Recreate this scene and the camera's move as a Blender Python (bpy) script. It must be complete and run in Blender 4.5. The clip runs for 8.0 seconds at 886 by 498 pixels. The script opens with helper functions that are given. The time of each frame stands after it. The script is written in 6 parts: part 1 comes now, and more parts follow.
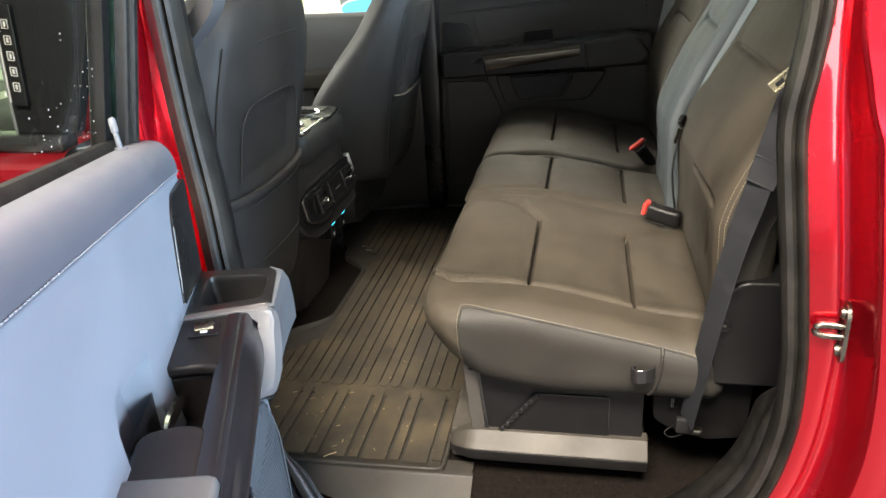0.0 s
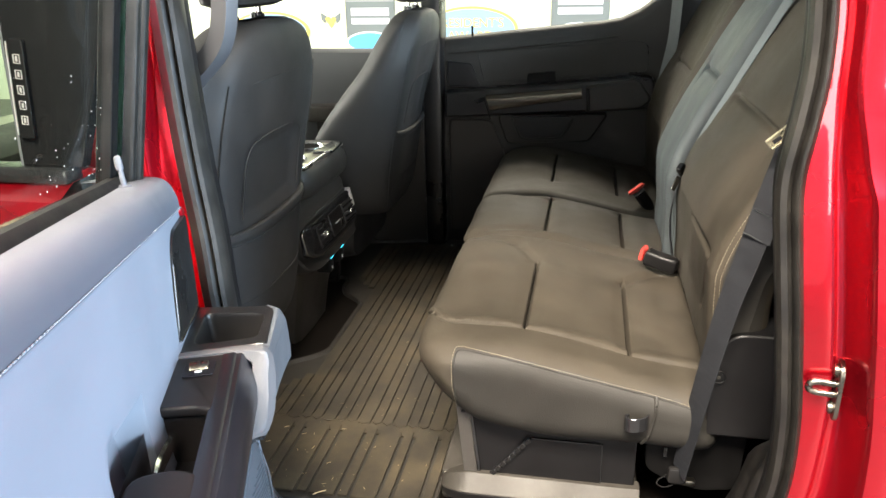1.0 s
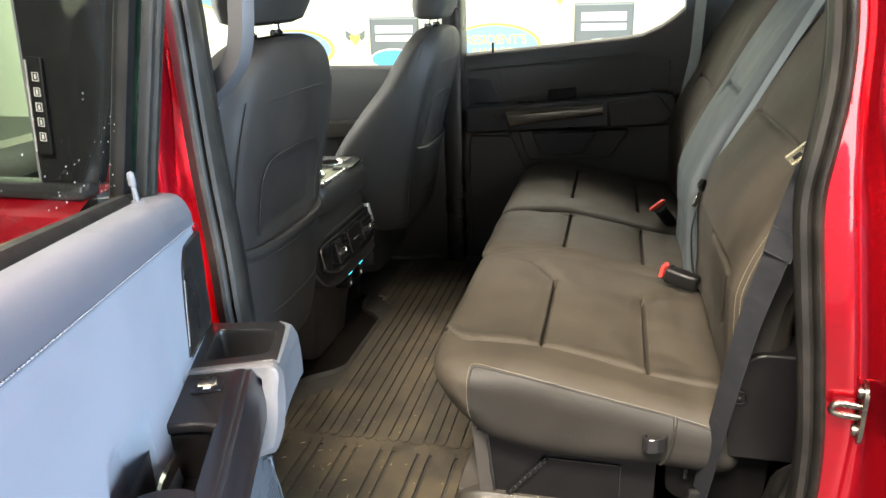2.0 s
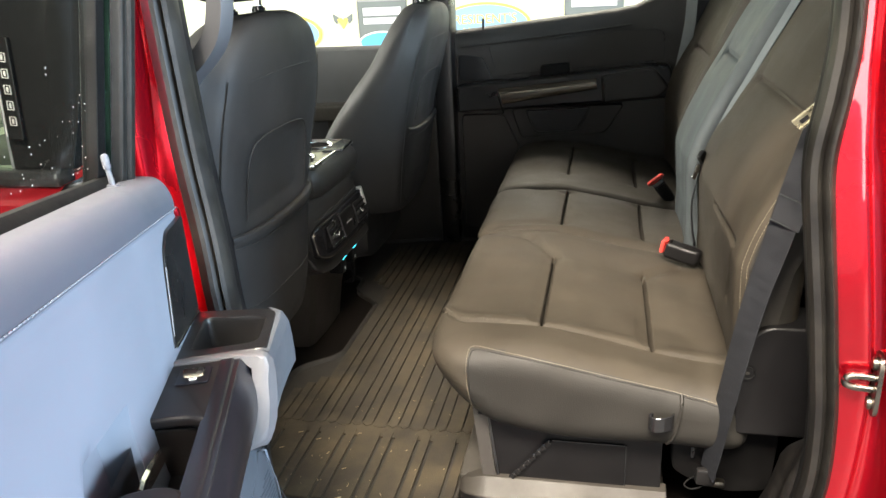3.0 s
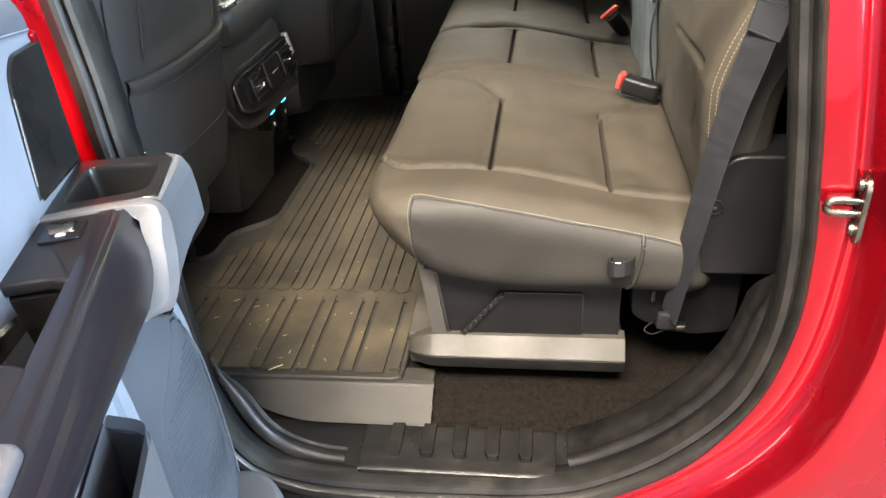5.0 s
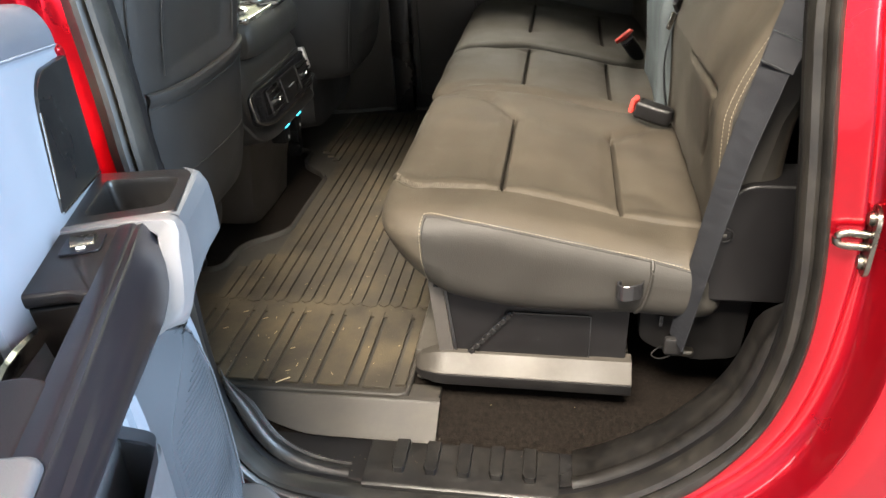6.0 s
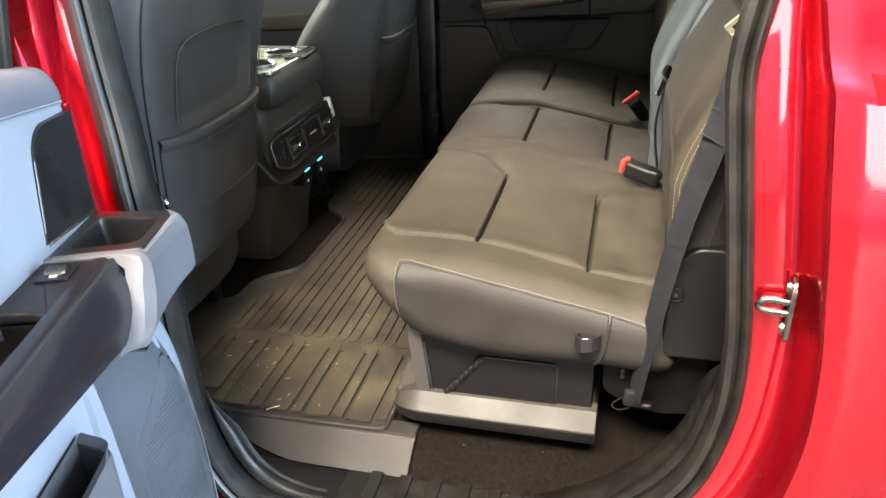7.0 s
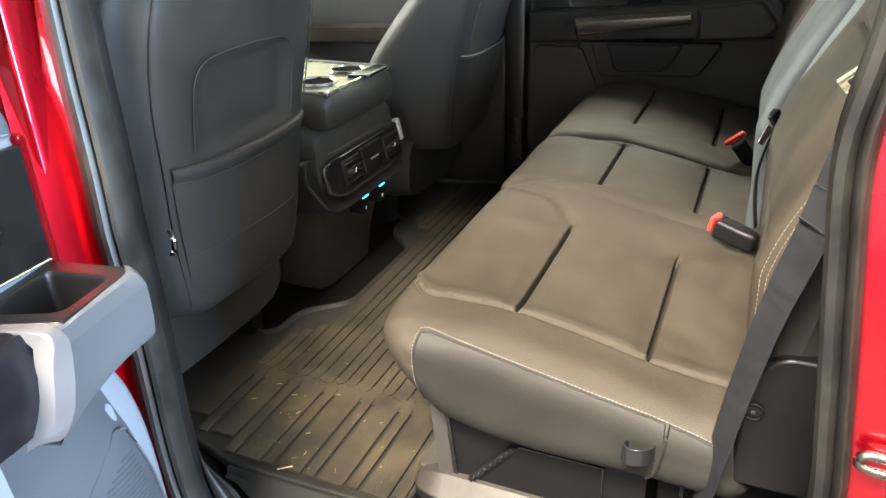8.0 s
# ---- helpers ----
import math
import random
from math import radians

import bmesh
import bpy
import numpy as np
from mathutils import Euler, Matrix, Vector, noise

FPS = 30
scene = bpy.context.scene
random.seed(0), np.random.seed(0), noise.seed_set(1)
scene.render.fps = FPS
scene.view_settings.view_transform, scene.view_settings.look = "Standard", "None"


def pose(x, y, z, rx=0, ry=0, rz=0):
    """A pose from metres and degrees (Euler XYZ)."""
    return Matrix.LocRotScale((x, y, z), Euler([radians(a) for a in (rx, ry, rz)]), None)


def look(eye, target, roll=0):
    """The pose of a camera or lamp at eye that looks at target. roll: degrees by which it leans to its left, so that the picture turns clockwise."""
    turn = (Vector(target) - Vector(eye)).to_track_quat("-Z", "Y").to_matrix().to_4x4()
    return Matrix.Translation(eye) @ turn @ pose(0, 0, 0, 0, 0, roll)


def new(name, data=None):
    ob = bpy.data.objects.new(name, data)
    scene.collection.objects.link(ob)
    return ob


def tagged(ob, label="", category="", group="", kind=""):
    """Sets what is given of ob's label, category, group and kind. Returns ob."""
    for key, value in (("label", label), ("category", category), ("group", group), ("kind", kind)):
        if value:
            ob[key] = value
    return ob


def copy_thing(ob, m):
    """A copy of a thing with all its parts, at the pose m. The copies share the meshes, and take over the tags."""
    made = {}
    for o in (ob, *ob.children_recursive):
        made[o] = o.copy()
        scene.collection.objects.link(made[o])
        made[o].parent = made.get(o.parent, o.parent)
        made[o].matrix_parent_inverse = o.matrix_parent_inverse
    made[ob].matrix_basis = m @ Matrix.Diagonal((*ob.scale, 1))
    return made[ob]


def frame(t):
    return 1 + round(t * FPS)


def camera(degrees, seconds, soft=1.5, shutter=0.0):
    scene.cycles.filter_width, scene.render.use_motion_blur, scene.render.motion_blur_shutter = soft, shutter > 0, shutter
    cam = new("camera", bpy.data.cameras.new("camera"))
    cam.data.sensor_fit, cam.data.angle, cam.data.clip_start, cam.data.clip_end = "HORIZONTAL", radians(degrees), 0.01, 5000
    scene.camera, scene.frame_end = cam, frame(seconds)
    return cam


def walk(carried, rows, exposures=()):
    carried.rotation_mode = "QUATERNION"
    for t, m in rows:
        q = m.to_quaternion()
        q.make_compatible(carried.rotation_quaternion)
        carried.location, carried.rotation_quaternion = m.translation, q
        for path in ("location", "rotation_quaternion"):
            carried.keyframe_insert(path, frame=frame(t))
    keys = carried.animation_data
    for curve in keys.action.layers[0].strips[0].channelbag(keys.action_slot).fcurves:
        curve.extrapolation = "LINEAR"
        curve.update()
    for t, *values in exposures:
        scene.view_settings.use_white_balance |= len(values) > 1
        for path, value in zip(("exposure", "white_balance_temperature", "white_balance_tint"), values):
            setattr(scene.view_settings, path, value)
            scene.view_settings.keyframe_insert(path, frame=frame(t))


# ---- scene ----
cam = camera(61.6, 8.0)
PATH = [
    (0, (0.25, 0.31, 0.966), (-0.121, 2.111, 0.179), -3.2),
    (0.5, (0.238, 0.306, 0.979), (-0.104, 2.12, 0.209), -2.0),
    (1, (0.251, 0.311, 0.985), (-0.118, 2.144, 0.275), -1.2),
    (1.5, (0.26, 0.308, 0.987), (-0.152, 2.147, 0.316), -0.9),
    (2.8, (0.266, 0.352, 0.969), (-0.175, 2.181, 0.29), -2.8),
    (3, (0.256, 0.357, 0.962), (-0.165, 2.179, 0.253), -3.2),
    (3.3, (0.245, 0.390, 0.929), (-0.131, 2.184, 0.129), -4.2),
    (3.5, (0.261, 0.403, 0.912), (-0.113, 2.175, 0.064), -4.9),
    (3.7, (0.251, 0.432, 0.889), (-0.081, 2.186, -0.013), -4.8),
    (4, (0.258, 0.463, 0.864), (-0.063, 2.172, -0.124), -5.7),
    (5.5, (0.244, 0.464, 0.875), (-0.034, 2.152, -0.162), -3.4),
    (6, (0.245, 0.46, 0.882), (-0.059, 2.165, -0.119), -2.9),
    (6.2, (0.250, 0.452, 0.889), (-0.066, 2.161, -0.101), -2.9),
    (6.5, (0.308, 0.411, 0.906), (-0.062, 2.139, -0.031), -2.6),
    (6.8, (0.351, 0.394, 0.922), (-0.052, 2.125, 0.004), -2.2),
    (7, (0.385, 0.415, 0.924), (-0.068, 2.145, 0.028), -2.1),
    (7.2, (0.376, 0.450, 0.927), (-0.094, 2.176, 0.034), -1.7),
    (7.5, (0.384, 0.549, 0.912), (-0.186, 2.258, 0.043), -1.7),
    (8, (0.429, 0.644, 0.913), (-0.295, 2.294, 0.044), -1.7),
]
walk(cam, [(t, look(eye, target, roll)) for t, eye, target, roll in PATH], [(0, 1.05), (0.5, 1.2), (1.0, 1.25), (1.5, 1.12), (3, 1.13), (3.5, 1.1), (4, 1.36), (5.5, 1.55), (7, 1.55), (8, 1.66)])

# ---------------------------------------------------------------- world and light
world = bpy.data.worlds.new("world")
scene.world = world
world.use_nodes = True
wn = world.node_tree.nodes
sky = wn.new("ShaderNodeTexSky")
sky.sky_type, sky.sun_disc = "NISHITA", False
sky.sun_elevation, sky.sun_rotation = radians(40), radians(90)
world.node_tree.links.new(sky.outputs[0], wn["Background"].inputs[0])
wn["Background"].inputs[1].default_value = 0.12


def area(name, m, sx, sy, watts, colour):
    la = bpy.data.lights.new(name, "AREA")
    la.shape, la.size, la.size_y, la.energy, la.color = "RECTANGLE", sx, sy, watts, colour
    ob = new(name, la)
    ob.matrix_world = m
    return ob


WARM, COOL, PALE = (1.0, 0.88, 0.74), (0.57, 0.78, 1.0), (0.98, 0.94, 0.86)
# showroom ceiling panels, the daylight of the glazed ends behind and before the truck, and two added wall washes
area("ceiling_light", look((-0.05, -0.75, 3.3), (0.1, 0.8, 0)), 1.9, 0.8, 500, WARM)
area("unseen_light", look((-1.7, -4.7, 1.1), (0.3, 1.4, 0.5)), 2.6, 2.5, 120, (1.0, 0.94, 0.86))
area("unseen_light", look((2.7, -4.7, 1.1), (0.3, 1.4, 0.5)), 2.6, 2.5, 120, (1.0, 0.94, 0.86))
area("ceiling_light", look((0.3, 5.3, 3.3), (0.2, 2.5, 0.4)), 3.0, 2.0, 165, WARM)
area("unseen_light", look((5.2, 0.15, 1.3), (0, 0.35, 0.6)), 1.9, 4.0, 680, COOL)
area("unseen_light", look((5.2, 2.3, 2.0), (-0.3, 2.2, 0.7)), 2.4, 1.4, 65, (0.86, 0.93, 1.0))
area("unseen_light", look((-6.4, 2.55, 1.3), (0, 2.4, 0.6)), 2.8, 3.2, 430, PALE)
# added lamps that only brighten the cream wall, no window stands here
area("unseen_light", look((-5.2, 5.4, 2.6), (-5.6, 7, 0.4)), 4.0, 0.8, 30, (0.90, 1.0, 0.82))
area("unseen_light", look((0.5, 5.6, 2.9), (0, 7, 0.8)), 5.0, 0.6, 16, (0.95, 0.97, 0.86))

# ---------------------------------------------------------------- materials
def nodes_of(m):
    m.use_nodes = True
    nt = m.node_tree
    return nt, nt.nodes, nt.links


def surface(name, colour, rough=0.6, metal=0.0, var=0.15, scale=8.0, grain=0.0, grain_scale=600.0, spec=0.5,
            coat=0.0, dirt=None, dirt_amount=0.0, dirt_scale=5.0, stretch=(1, 1, 1), rvar=0.1, sheen=0.0):
    """A procedural surface: broad tone changes, fine grain with relief, and dirt patches."""
    m = bpy.data.materials.new(name)
    nt, n, l = nodes_of(m)
    b = n["Principled BSDF"]
    b.inputs["Metallic"].default_value = metal
    b.inputs["Specular IOR Level"].default_value = spec
    b.inputs["Coat Weight"].default_value = coat
    b.inputs["Coat Roughness"].default_value = 0.05
    b.inputs["Sheen Weight"].default_value = sheen
    tc, mp = n.new("ShaderNodeTexCoord"), n.new("ShaderNodeMapping")
    mp.inputs["Scale"].default_value = stretch
    l.new(tc.outputs["Object"], mp.inputs[0])
    big = n.new("ShaderNodeTexNoise")
    big.inputs["Scale"].default_value, big.inputs["Detail"].default_value = scale, 5
    l.new(mp.outputs[0], big.inputs["Vector"])
    ramp = n.new("ShaderNodeMapRange")
    ramp.inputs[1].default_value, ramp.inputs[2].default_value = 0.3, 0.7
    ramp.inputs[3].default_value, ramp.inputs[4].default_value = 1 - var, 1 + var
    l.new(big.outputs[0], ramp.inputs[0])
    mul = n.new("ShaderNodeMix")
    mul.data_type, mul.blend_type = "RGBA", "MULTIPLY"
    mul.inputs[0].default_value = 1
    mul.inputs[6].default_value = (*colour, 1)
    l.new(ramp.outputs[0], mul.inputs[7])
    out = mul.outputs[2]
    if dirt:
        dn, dr = n.new("ShaderNodeTexNoise"), n.new("ShaderNodeMapRange")
        dn.inputs["Scale"].default_value, dn.inputs["Detail"].default_value, dn.inputs["Roughness"].default_value = dirt_scale, 8, 0.68
        l.new(tc.outputs["Object"], dn.inputs["Vector"])
        dr.inputs[1].default_value, dr.inputs[2].default_value, dr.inputs[4].default_value = 0.42, 0.7, dirt_amount
        l.new(dn.outputs[0], dr.inputs[0])
        dm = n.new("ShaderNodeMix")
        dm.data_type = "RGBA"
        l.new(dr.outputs[0], dm.inputs[0])
        l.new(out, dm.inputs[6])
        dm.inputs[7].default_value = (*dirt, 1)
        out = dm.outputs[2]
    l.new(out, b.inputs["Base Color"])
    rr = n.new("ShaderNodeMapRange")
    rr.inputs[1].default_value, rr.inputs[2].default_value = 0.3, 0.7
    rr.inputs[3].default_value, rr.inputs[4].default_value = max(0.02, rough - rvar), min(1, rough + rvar)
    l.new(big.outputs[0], rr.inputs[0])
    l.new(rr.outputs[0], b.inputs["Roughness"])
    if grain:
        fine, bump = n.new("ShaderNodeTexNoise"), n.new("ShaderNodeBump")
        fine.inputs["Scale"].default_value, fine.inputs["Detail"].default_value = grain_scale, 3
        l.new(mp.outputs[0], fine.inputs["Vector"])
        bump.inputs["Strength"].default_value, bump.inputs["Distance"].default_value = grain, 0.001
        l.new(fine.outputs[0], bump.inputs["Height"])
        l.new(bump.outputs[0], b.inputs["Normal"])
    return m


def glow(name, colour, strength):
    m = bpy.data.materials.new(name)
    nt, n, l = nodes_of(m)
    b = n["Principled BSDF"]
    b.inputs["Base Color"].default_value = (*colour, 1)
    b.inputs["Emission Color"].default_value = (*colour, 1)
    b.inputs["Emission Strength"].default_value = strength
    return m


def glass(name, colour, rough=0.0):
    m = bpy.data.materials.new(name)
    nt, n, l = nodes_of(m)
    b = n["Principled BSDF"]
    b.inputs["Base Color"].default_value = (*colour, 1)
    b.inputs["Roughness"].default_value = rough
    b.inputs["Transmission Weight"].default_value = 1
    b.inputs["IOR"].default_value = 1.05
    b.inputs["Specular IOR Level"].default_value = 0.5
    return m


RED = surface("red_paint", (0.54, 0.008, 0.022), 0.27, 0.90, 0.05, 3, coat=1.0, rvar=0.03)
FABRIC = surface("seat_cloth", (0.0285, 0.0232, 0.0158), 0.7, 0, 0.22, 9, 0.8, 650, 0.30, dirt=(0.05, 0.043, 0.032), dirt_amount=0.3, dirt_scale=14)
PUCKER = surface("seam_cord", (0.046, 0.039, 0.028), 0.7, 0, 0.3, 90)
VINYL = surface("seat_vinyl", (0.0182, 0.0170, 0.0148), 0.56, 0, 0.14, 11, 0.4, 600, 0.26)
VINYL_GREY = surface("grey_seat_vinyl", (0.040, 0.047, 0.049), 0.60, 0, 0.12, 11, 0.25, 700, 0.4)
FRONT_CLOTH = surface("front_seat_cloth", (0.0190, 0.0182, 0.0180), 0.62, 0, 0.15, 8, 0.3, 900, 0.35, dirt=(0.04, 0.036, 0.030), dirt_amount=0.2, dirt_scale=9)
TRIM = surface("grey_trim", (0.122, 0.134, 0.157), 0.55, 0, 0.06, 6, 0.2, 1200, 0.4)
TRIM_DARK = surface("black_trim", (0.0062, 0.0060, 0.0063), 0.34, 0, 0.15, 7, 0.2, 900, 0.36, dirt=(0.03, 0.028, 0.024), dirt_amount=0.16, dirt_scale=22)
TRIM_SOFT = surface("charcoal_trim", (0.0130, 0.0122, 0.0116), 0.48, 0, 0.12, 7, 0.25, 900, 0.35)
LINING = surface("brown_black_lining", (0.0215, 0.0185, 0.0158), 0.5, 0, 0.14, 7, 0.3, 900, 0.35)
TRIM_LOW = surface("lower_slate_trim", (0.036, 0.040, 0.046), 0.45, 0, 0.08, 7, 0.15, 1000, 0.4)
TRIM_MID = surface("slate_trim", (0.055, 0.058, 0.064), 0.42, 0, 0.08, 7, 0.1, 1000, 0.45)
SILVER = surface("silver_trim", (0.082, 0.079, 0.081), 0.42, 0.1, 0.05, 12, 0.08, 1500)
CHROME = surface("chrome", (0.72, 0.72, 0.70), 0.14, 1.0, 0.05, 20)
SATIN = surface("satin_chrome", (0.70, 0.70, 0.68), 0.4, 0.6, 0.05, 20)
STEEL = surface("steel", (0.15, 0.14, 0.12), 0.30, 1.0, 0.15, 40, 0.1, 500)
ARM_BLACK = surface("armrest_black", (0.0062, 0.0060, 0.0080), 0.30, 0, 0.2, 6, 0.04, 900, 0.20, rvar=0.04)
SMOKED = surface("smoked_metal_trim", (0.34, 0.32, 0.28), 0.27, 0.85, 0.04, 5, rvar=0.03)
RUBBER = surface("seal_rubber", (0.0078, 0.0073, 0.0067), 0.40, 0, 0.12, 14, 0.15, 800, 0.45, dirt=(0.06, 0.055, 0.045), dirt_amount=0.22, dirt_scale=18)
MAT = surface("mat_rubber", (0.0245, 0.0205, 0.0143), 0.62, 0, 0.3, 9, 0.6, 420, 0.34, dirt=(0.084, 0.066, 0.038), dirt_amount=0.7, dirt_scale=6)
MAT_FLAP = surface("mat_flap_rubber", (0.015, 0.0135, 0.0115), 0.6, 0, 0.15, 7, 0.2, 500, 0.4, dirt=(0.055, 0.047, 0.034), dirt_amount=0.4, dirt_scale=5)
BRASS = surface("worn_latch_metal", (0.42, 0.39, 0.28), 0.3, 0.8, 0.2, 60)
DEEP = surface("black_steel", (0.0026, 0.0025, 0.0025), 0.55, 0, 0.2, 20, 0.2, 500, 0.14)
ARM_TOP = surface("armrest_top", (0.0070, 0.0060, 0.0060), 0.46, 0, 0.12, 7, 0.15, 1000, 0.3)
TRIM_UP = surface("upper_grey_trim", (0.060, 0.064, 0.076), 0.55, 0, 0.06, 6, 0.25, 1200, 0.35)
BRUSHED = surface("brushed_trim", (0.085, 0.074, 0.058), 0.24, 0.75, 0.05, 6, 0.05, 900, stretch=(0.05, 1, 1), rvar=0.04)
CARPET = surface("carpet", (0.0046, 0.0037, 0.0031), 1.0, 0, 0.6, 140, 1.0, 420, 0.04, dirt=(0.026, 0.021, 0.016), dirt_amount=0.2, dirt_scale=330)
BIN = surface("bin_plastic", (0.0045, 0.0043, 0.0046), 0.44, 0, 0.1, 9, 0.2, 900, 0.3)
RIDGE = surface("worn_sill_plastic", (0.0052, 0.0049, 0.0047), 0.38, 0, 0.25, 14, 0.3, 700, 0.26, dirt=(0.04, 0.036, 0.03), dirt_amount=0.2, dirt_scale=40)
RAIL_DARK = surface("bin_edge_plastic", (0.036, 0.033, 0.030), 0.55, 0, 0.1, 9, 0.2, 900, 0.4)
RAIL = surface("rail_plastic", (0.024, 0.0213, 0.0173), 0.6, 0, 0.1, 9, 0.2, 900, 0.4, dirt=(0.16, 0.15, 0.13), dirt_amount=0.2)
BELT = surface("belt_webbing", (0.011, 0.012, 0.0145), 0.55, 0, 0.12, 30, 0.5, 700, 0.3, stretch=(1, 1, 4))
BELT_GREY = surface("grey_belt_webbing", (0.022, 0.025, 0.026), 0.55, 0, 0.1, 30, 0.4, 700)
BELT_PALE = surface("pale_belt_webbing", (0.085, 0.098, 0.100), 0.5, 0, 0.1, 30, 0.4, 700)
THREAD = surface("thread", (0.21, 0.185, 0.135), 0.7, 0, 0.1, 60)
PALE_THREAD = surface("pale_thread", (0.15, 0.165, 0.19), 0.7, 0, 0.1, 60)
BUCKLE_RED = surface("buckle_red", (0.50, 0.045, 0.035), 0.35, 0, 0.08, 30)
COVER = surface("pillar_cover_black", (0.006, 0.006, 0.0065), 0.2, 0, 0.05, 20, spec=0.16, rvar=0.03)
GLOSS = surface("gloss_black", (0.012, 0.012, 0.013), 0.07, 0, 0.05, 20, spec=0.5, rvar=0.03)
STRAW = surface("straw", (0.42, 0.34, 0.20), 0.7, 0, 0.3, 90)
WALL = surface("wall_paint", (0.68, 0.67, 0.49), 0.7, 0, 0.04, 2)
WALL_GREY = surface("grey_wall_paint", (0.22, 0.22, 0.22), 0.7, 0, 0.06, 2)
CEIL = surface("ceiling_paint", (0.25, 0.24, 0.23), 0.8, 0, 0.05, 2)
GROUND = surface("showroom_tile", (0.07, 0.067, 0.064), 0.3, 0, 0.04, 1.5, rvar=0.03)
HEAD = surface("headliner", (0.30, 0.29, 0.27), 0.9, 0, 0.05, 5, 0.3, 600)
BLUE = surface("sign_blue", (0.22, 0.36, 0.55), 0.6, 0, 0.05, 3)
CYAN = surface("sign_cyan", (0.09, 0.42, 0.72), 0.5, 0, 0.05, 3)
YELLOW = surface("sign_yellow", (0.75, 0.58, 0.10), 0.6, 0, 0.05, 3)
SIGN_GREY = surface("sign_grey", (0.14, 0.15, 0.15), 0.6, 0, 0.06, 4)
WHITE = surface("white_print", (0.8, 0.8, 0.78), 0.6, 0, 0.04, 9)
GREY_PRINT = surface("grey_print", (0.30, 0.30, 0.30), 0.6, 0, 0.04, 9)
GLASS = glass("window_glass", (0.80, 0.92, 0.86))
DARK_GLASS = glass("dark_window_glass", (0.80, 0.94, 0.82))
TINT = glass("door_glass", (0.60, 0.68, 0.64))
DOOR_TINT = glass("near_door_glass", (0.52, 0.58, 0.54))
TEAL = glow("port_light", (0.05, 0.65, 0.85), 2.2)

# ---------------------------------------------------------------- mesh helpers
def part(name, bm, material, parent=None, label="", smooth=True, local=False):
    me = bpy.data.meshes.new(name)
    bmesh.ops.recalc_face_normals(bm, faces=bm.faces)
    bm.to_mesh(me)
    bm.free()
    me.materials.append(material)
    if smooth:
        me.shade_smooth()
        me.set_sharp_from_angle(angle=radians(38))
    ob = new(name, me)
    if smooth:
        ob.modifiers.new("weighted", "WEIGHTED_NORMAL").keep_sharp = True
    if parent:
        ob.parent = parent
        if not local:
            ob.matrix_parent_inverse = world_of(parent).inverted()
    if label:
        tagged(ob, label)
    return ob


def world_of(ob):
    m = ob.matrix_parent_inverse @ ob.matrix_basis
    return world_of(ob.parent) @ m if ob.parent else ob.matrix_basis.copy()


def thing(name, label, category, group="", kind="", m=None):
    ob = new(name)
    ob.empty_display_size = 0.1
    if m is not None:
        ob.matrix_basis = m
    return tagged(ob, label, category, group, kind)


def box(bm, lo, hi, bevel=0.0, m=None, seg=2):
    tmp = bmesh.new()
    bmesh.ops.create_cube(tmp, size=1)
    c = [(a + b) / 2 for a, b in zip(lo, hi)]
    s = [abs(b - a) for a, b in zip(lo, hi)]
    for v in tmp.verts:
        v.co = Vector([c[i] + v.co[i] * s[i] for i in range(3)])
    if bevel:
        bmesh.ops.bevel(tmp, geom=tmp.edges[:] + tmp.verts[:], offset=min(bevel, min(s) * 0.45), segments=seg, affect="EDGES", profile=0.5)
    join(bm, tmp, m)
    return bm


def join(bm, tmp, m=None):
    if m is not None:
        bmesh.ops.transform(tmp, matrix=m, verts=tmp.verts)
    me = bpy.data.meshes.new("tmp")
    tmp.to_mesh(me)
    tmp.free()
    bm.from_mesh(me)
    bpy.data.meshes.remove(me)


def boxed(lo, hi, bevel=0.0, m=None, seg=2):
    return box(bmesh.new(), lo, hi, bevel, m, seg)


def grid(bm, rows, closed_u=False, closed_v=False, caps=False):
    """A surface through rows of points; closed_u closes each row, closed_v the rows."""
    vs = [[bm.verts.new(p) for p in r] for r in rows]
    nr, nc = len(vs), len(vs[0])
    for i in range(nr if closed_v else nr - 1):
        a, b = vs[i], vs[(i + 1) % nr]
        for j in range(nc if closed_u else nc - 1):
            k = (j + 1) % nc
            bm.faces.new((a[j], a[k], b[k], b[j]))
    if caps:
        bm.faces.new(vs[0][::-1])
        bm.faces.new(vs[-1])
    return bm


def smooth_line(pts, n, closed=False):
    """Catmull-Rom through pts, n points per span."""
    P = [Vector(p) for p in pts]
    out = []
    k = len(P)
    for i in range(k if closed else k - 1):
        if closed:
            a, b, c, d = P[(i - 1) % k], P[i], P[(i + 1) % k], P[(i + 2) % k]
        else:
            a, b, c, d = P[max(i - 1, 0)], P[i], P[i + 1], P[min(i + 2, k - 1)]
        for j in range(n):
            t = j / n
            out.append(0.5 * ((2 * b) + (c - a) * t + (2 * a - 5 * b + 4 * c - d) * t * t + (3 * b - a - 3 * c + d) * t ** 3))
    if not closed:
        out.append(P[-1])
    return out


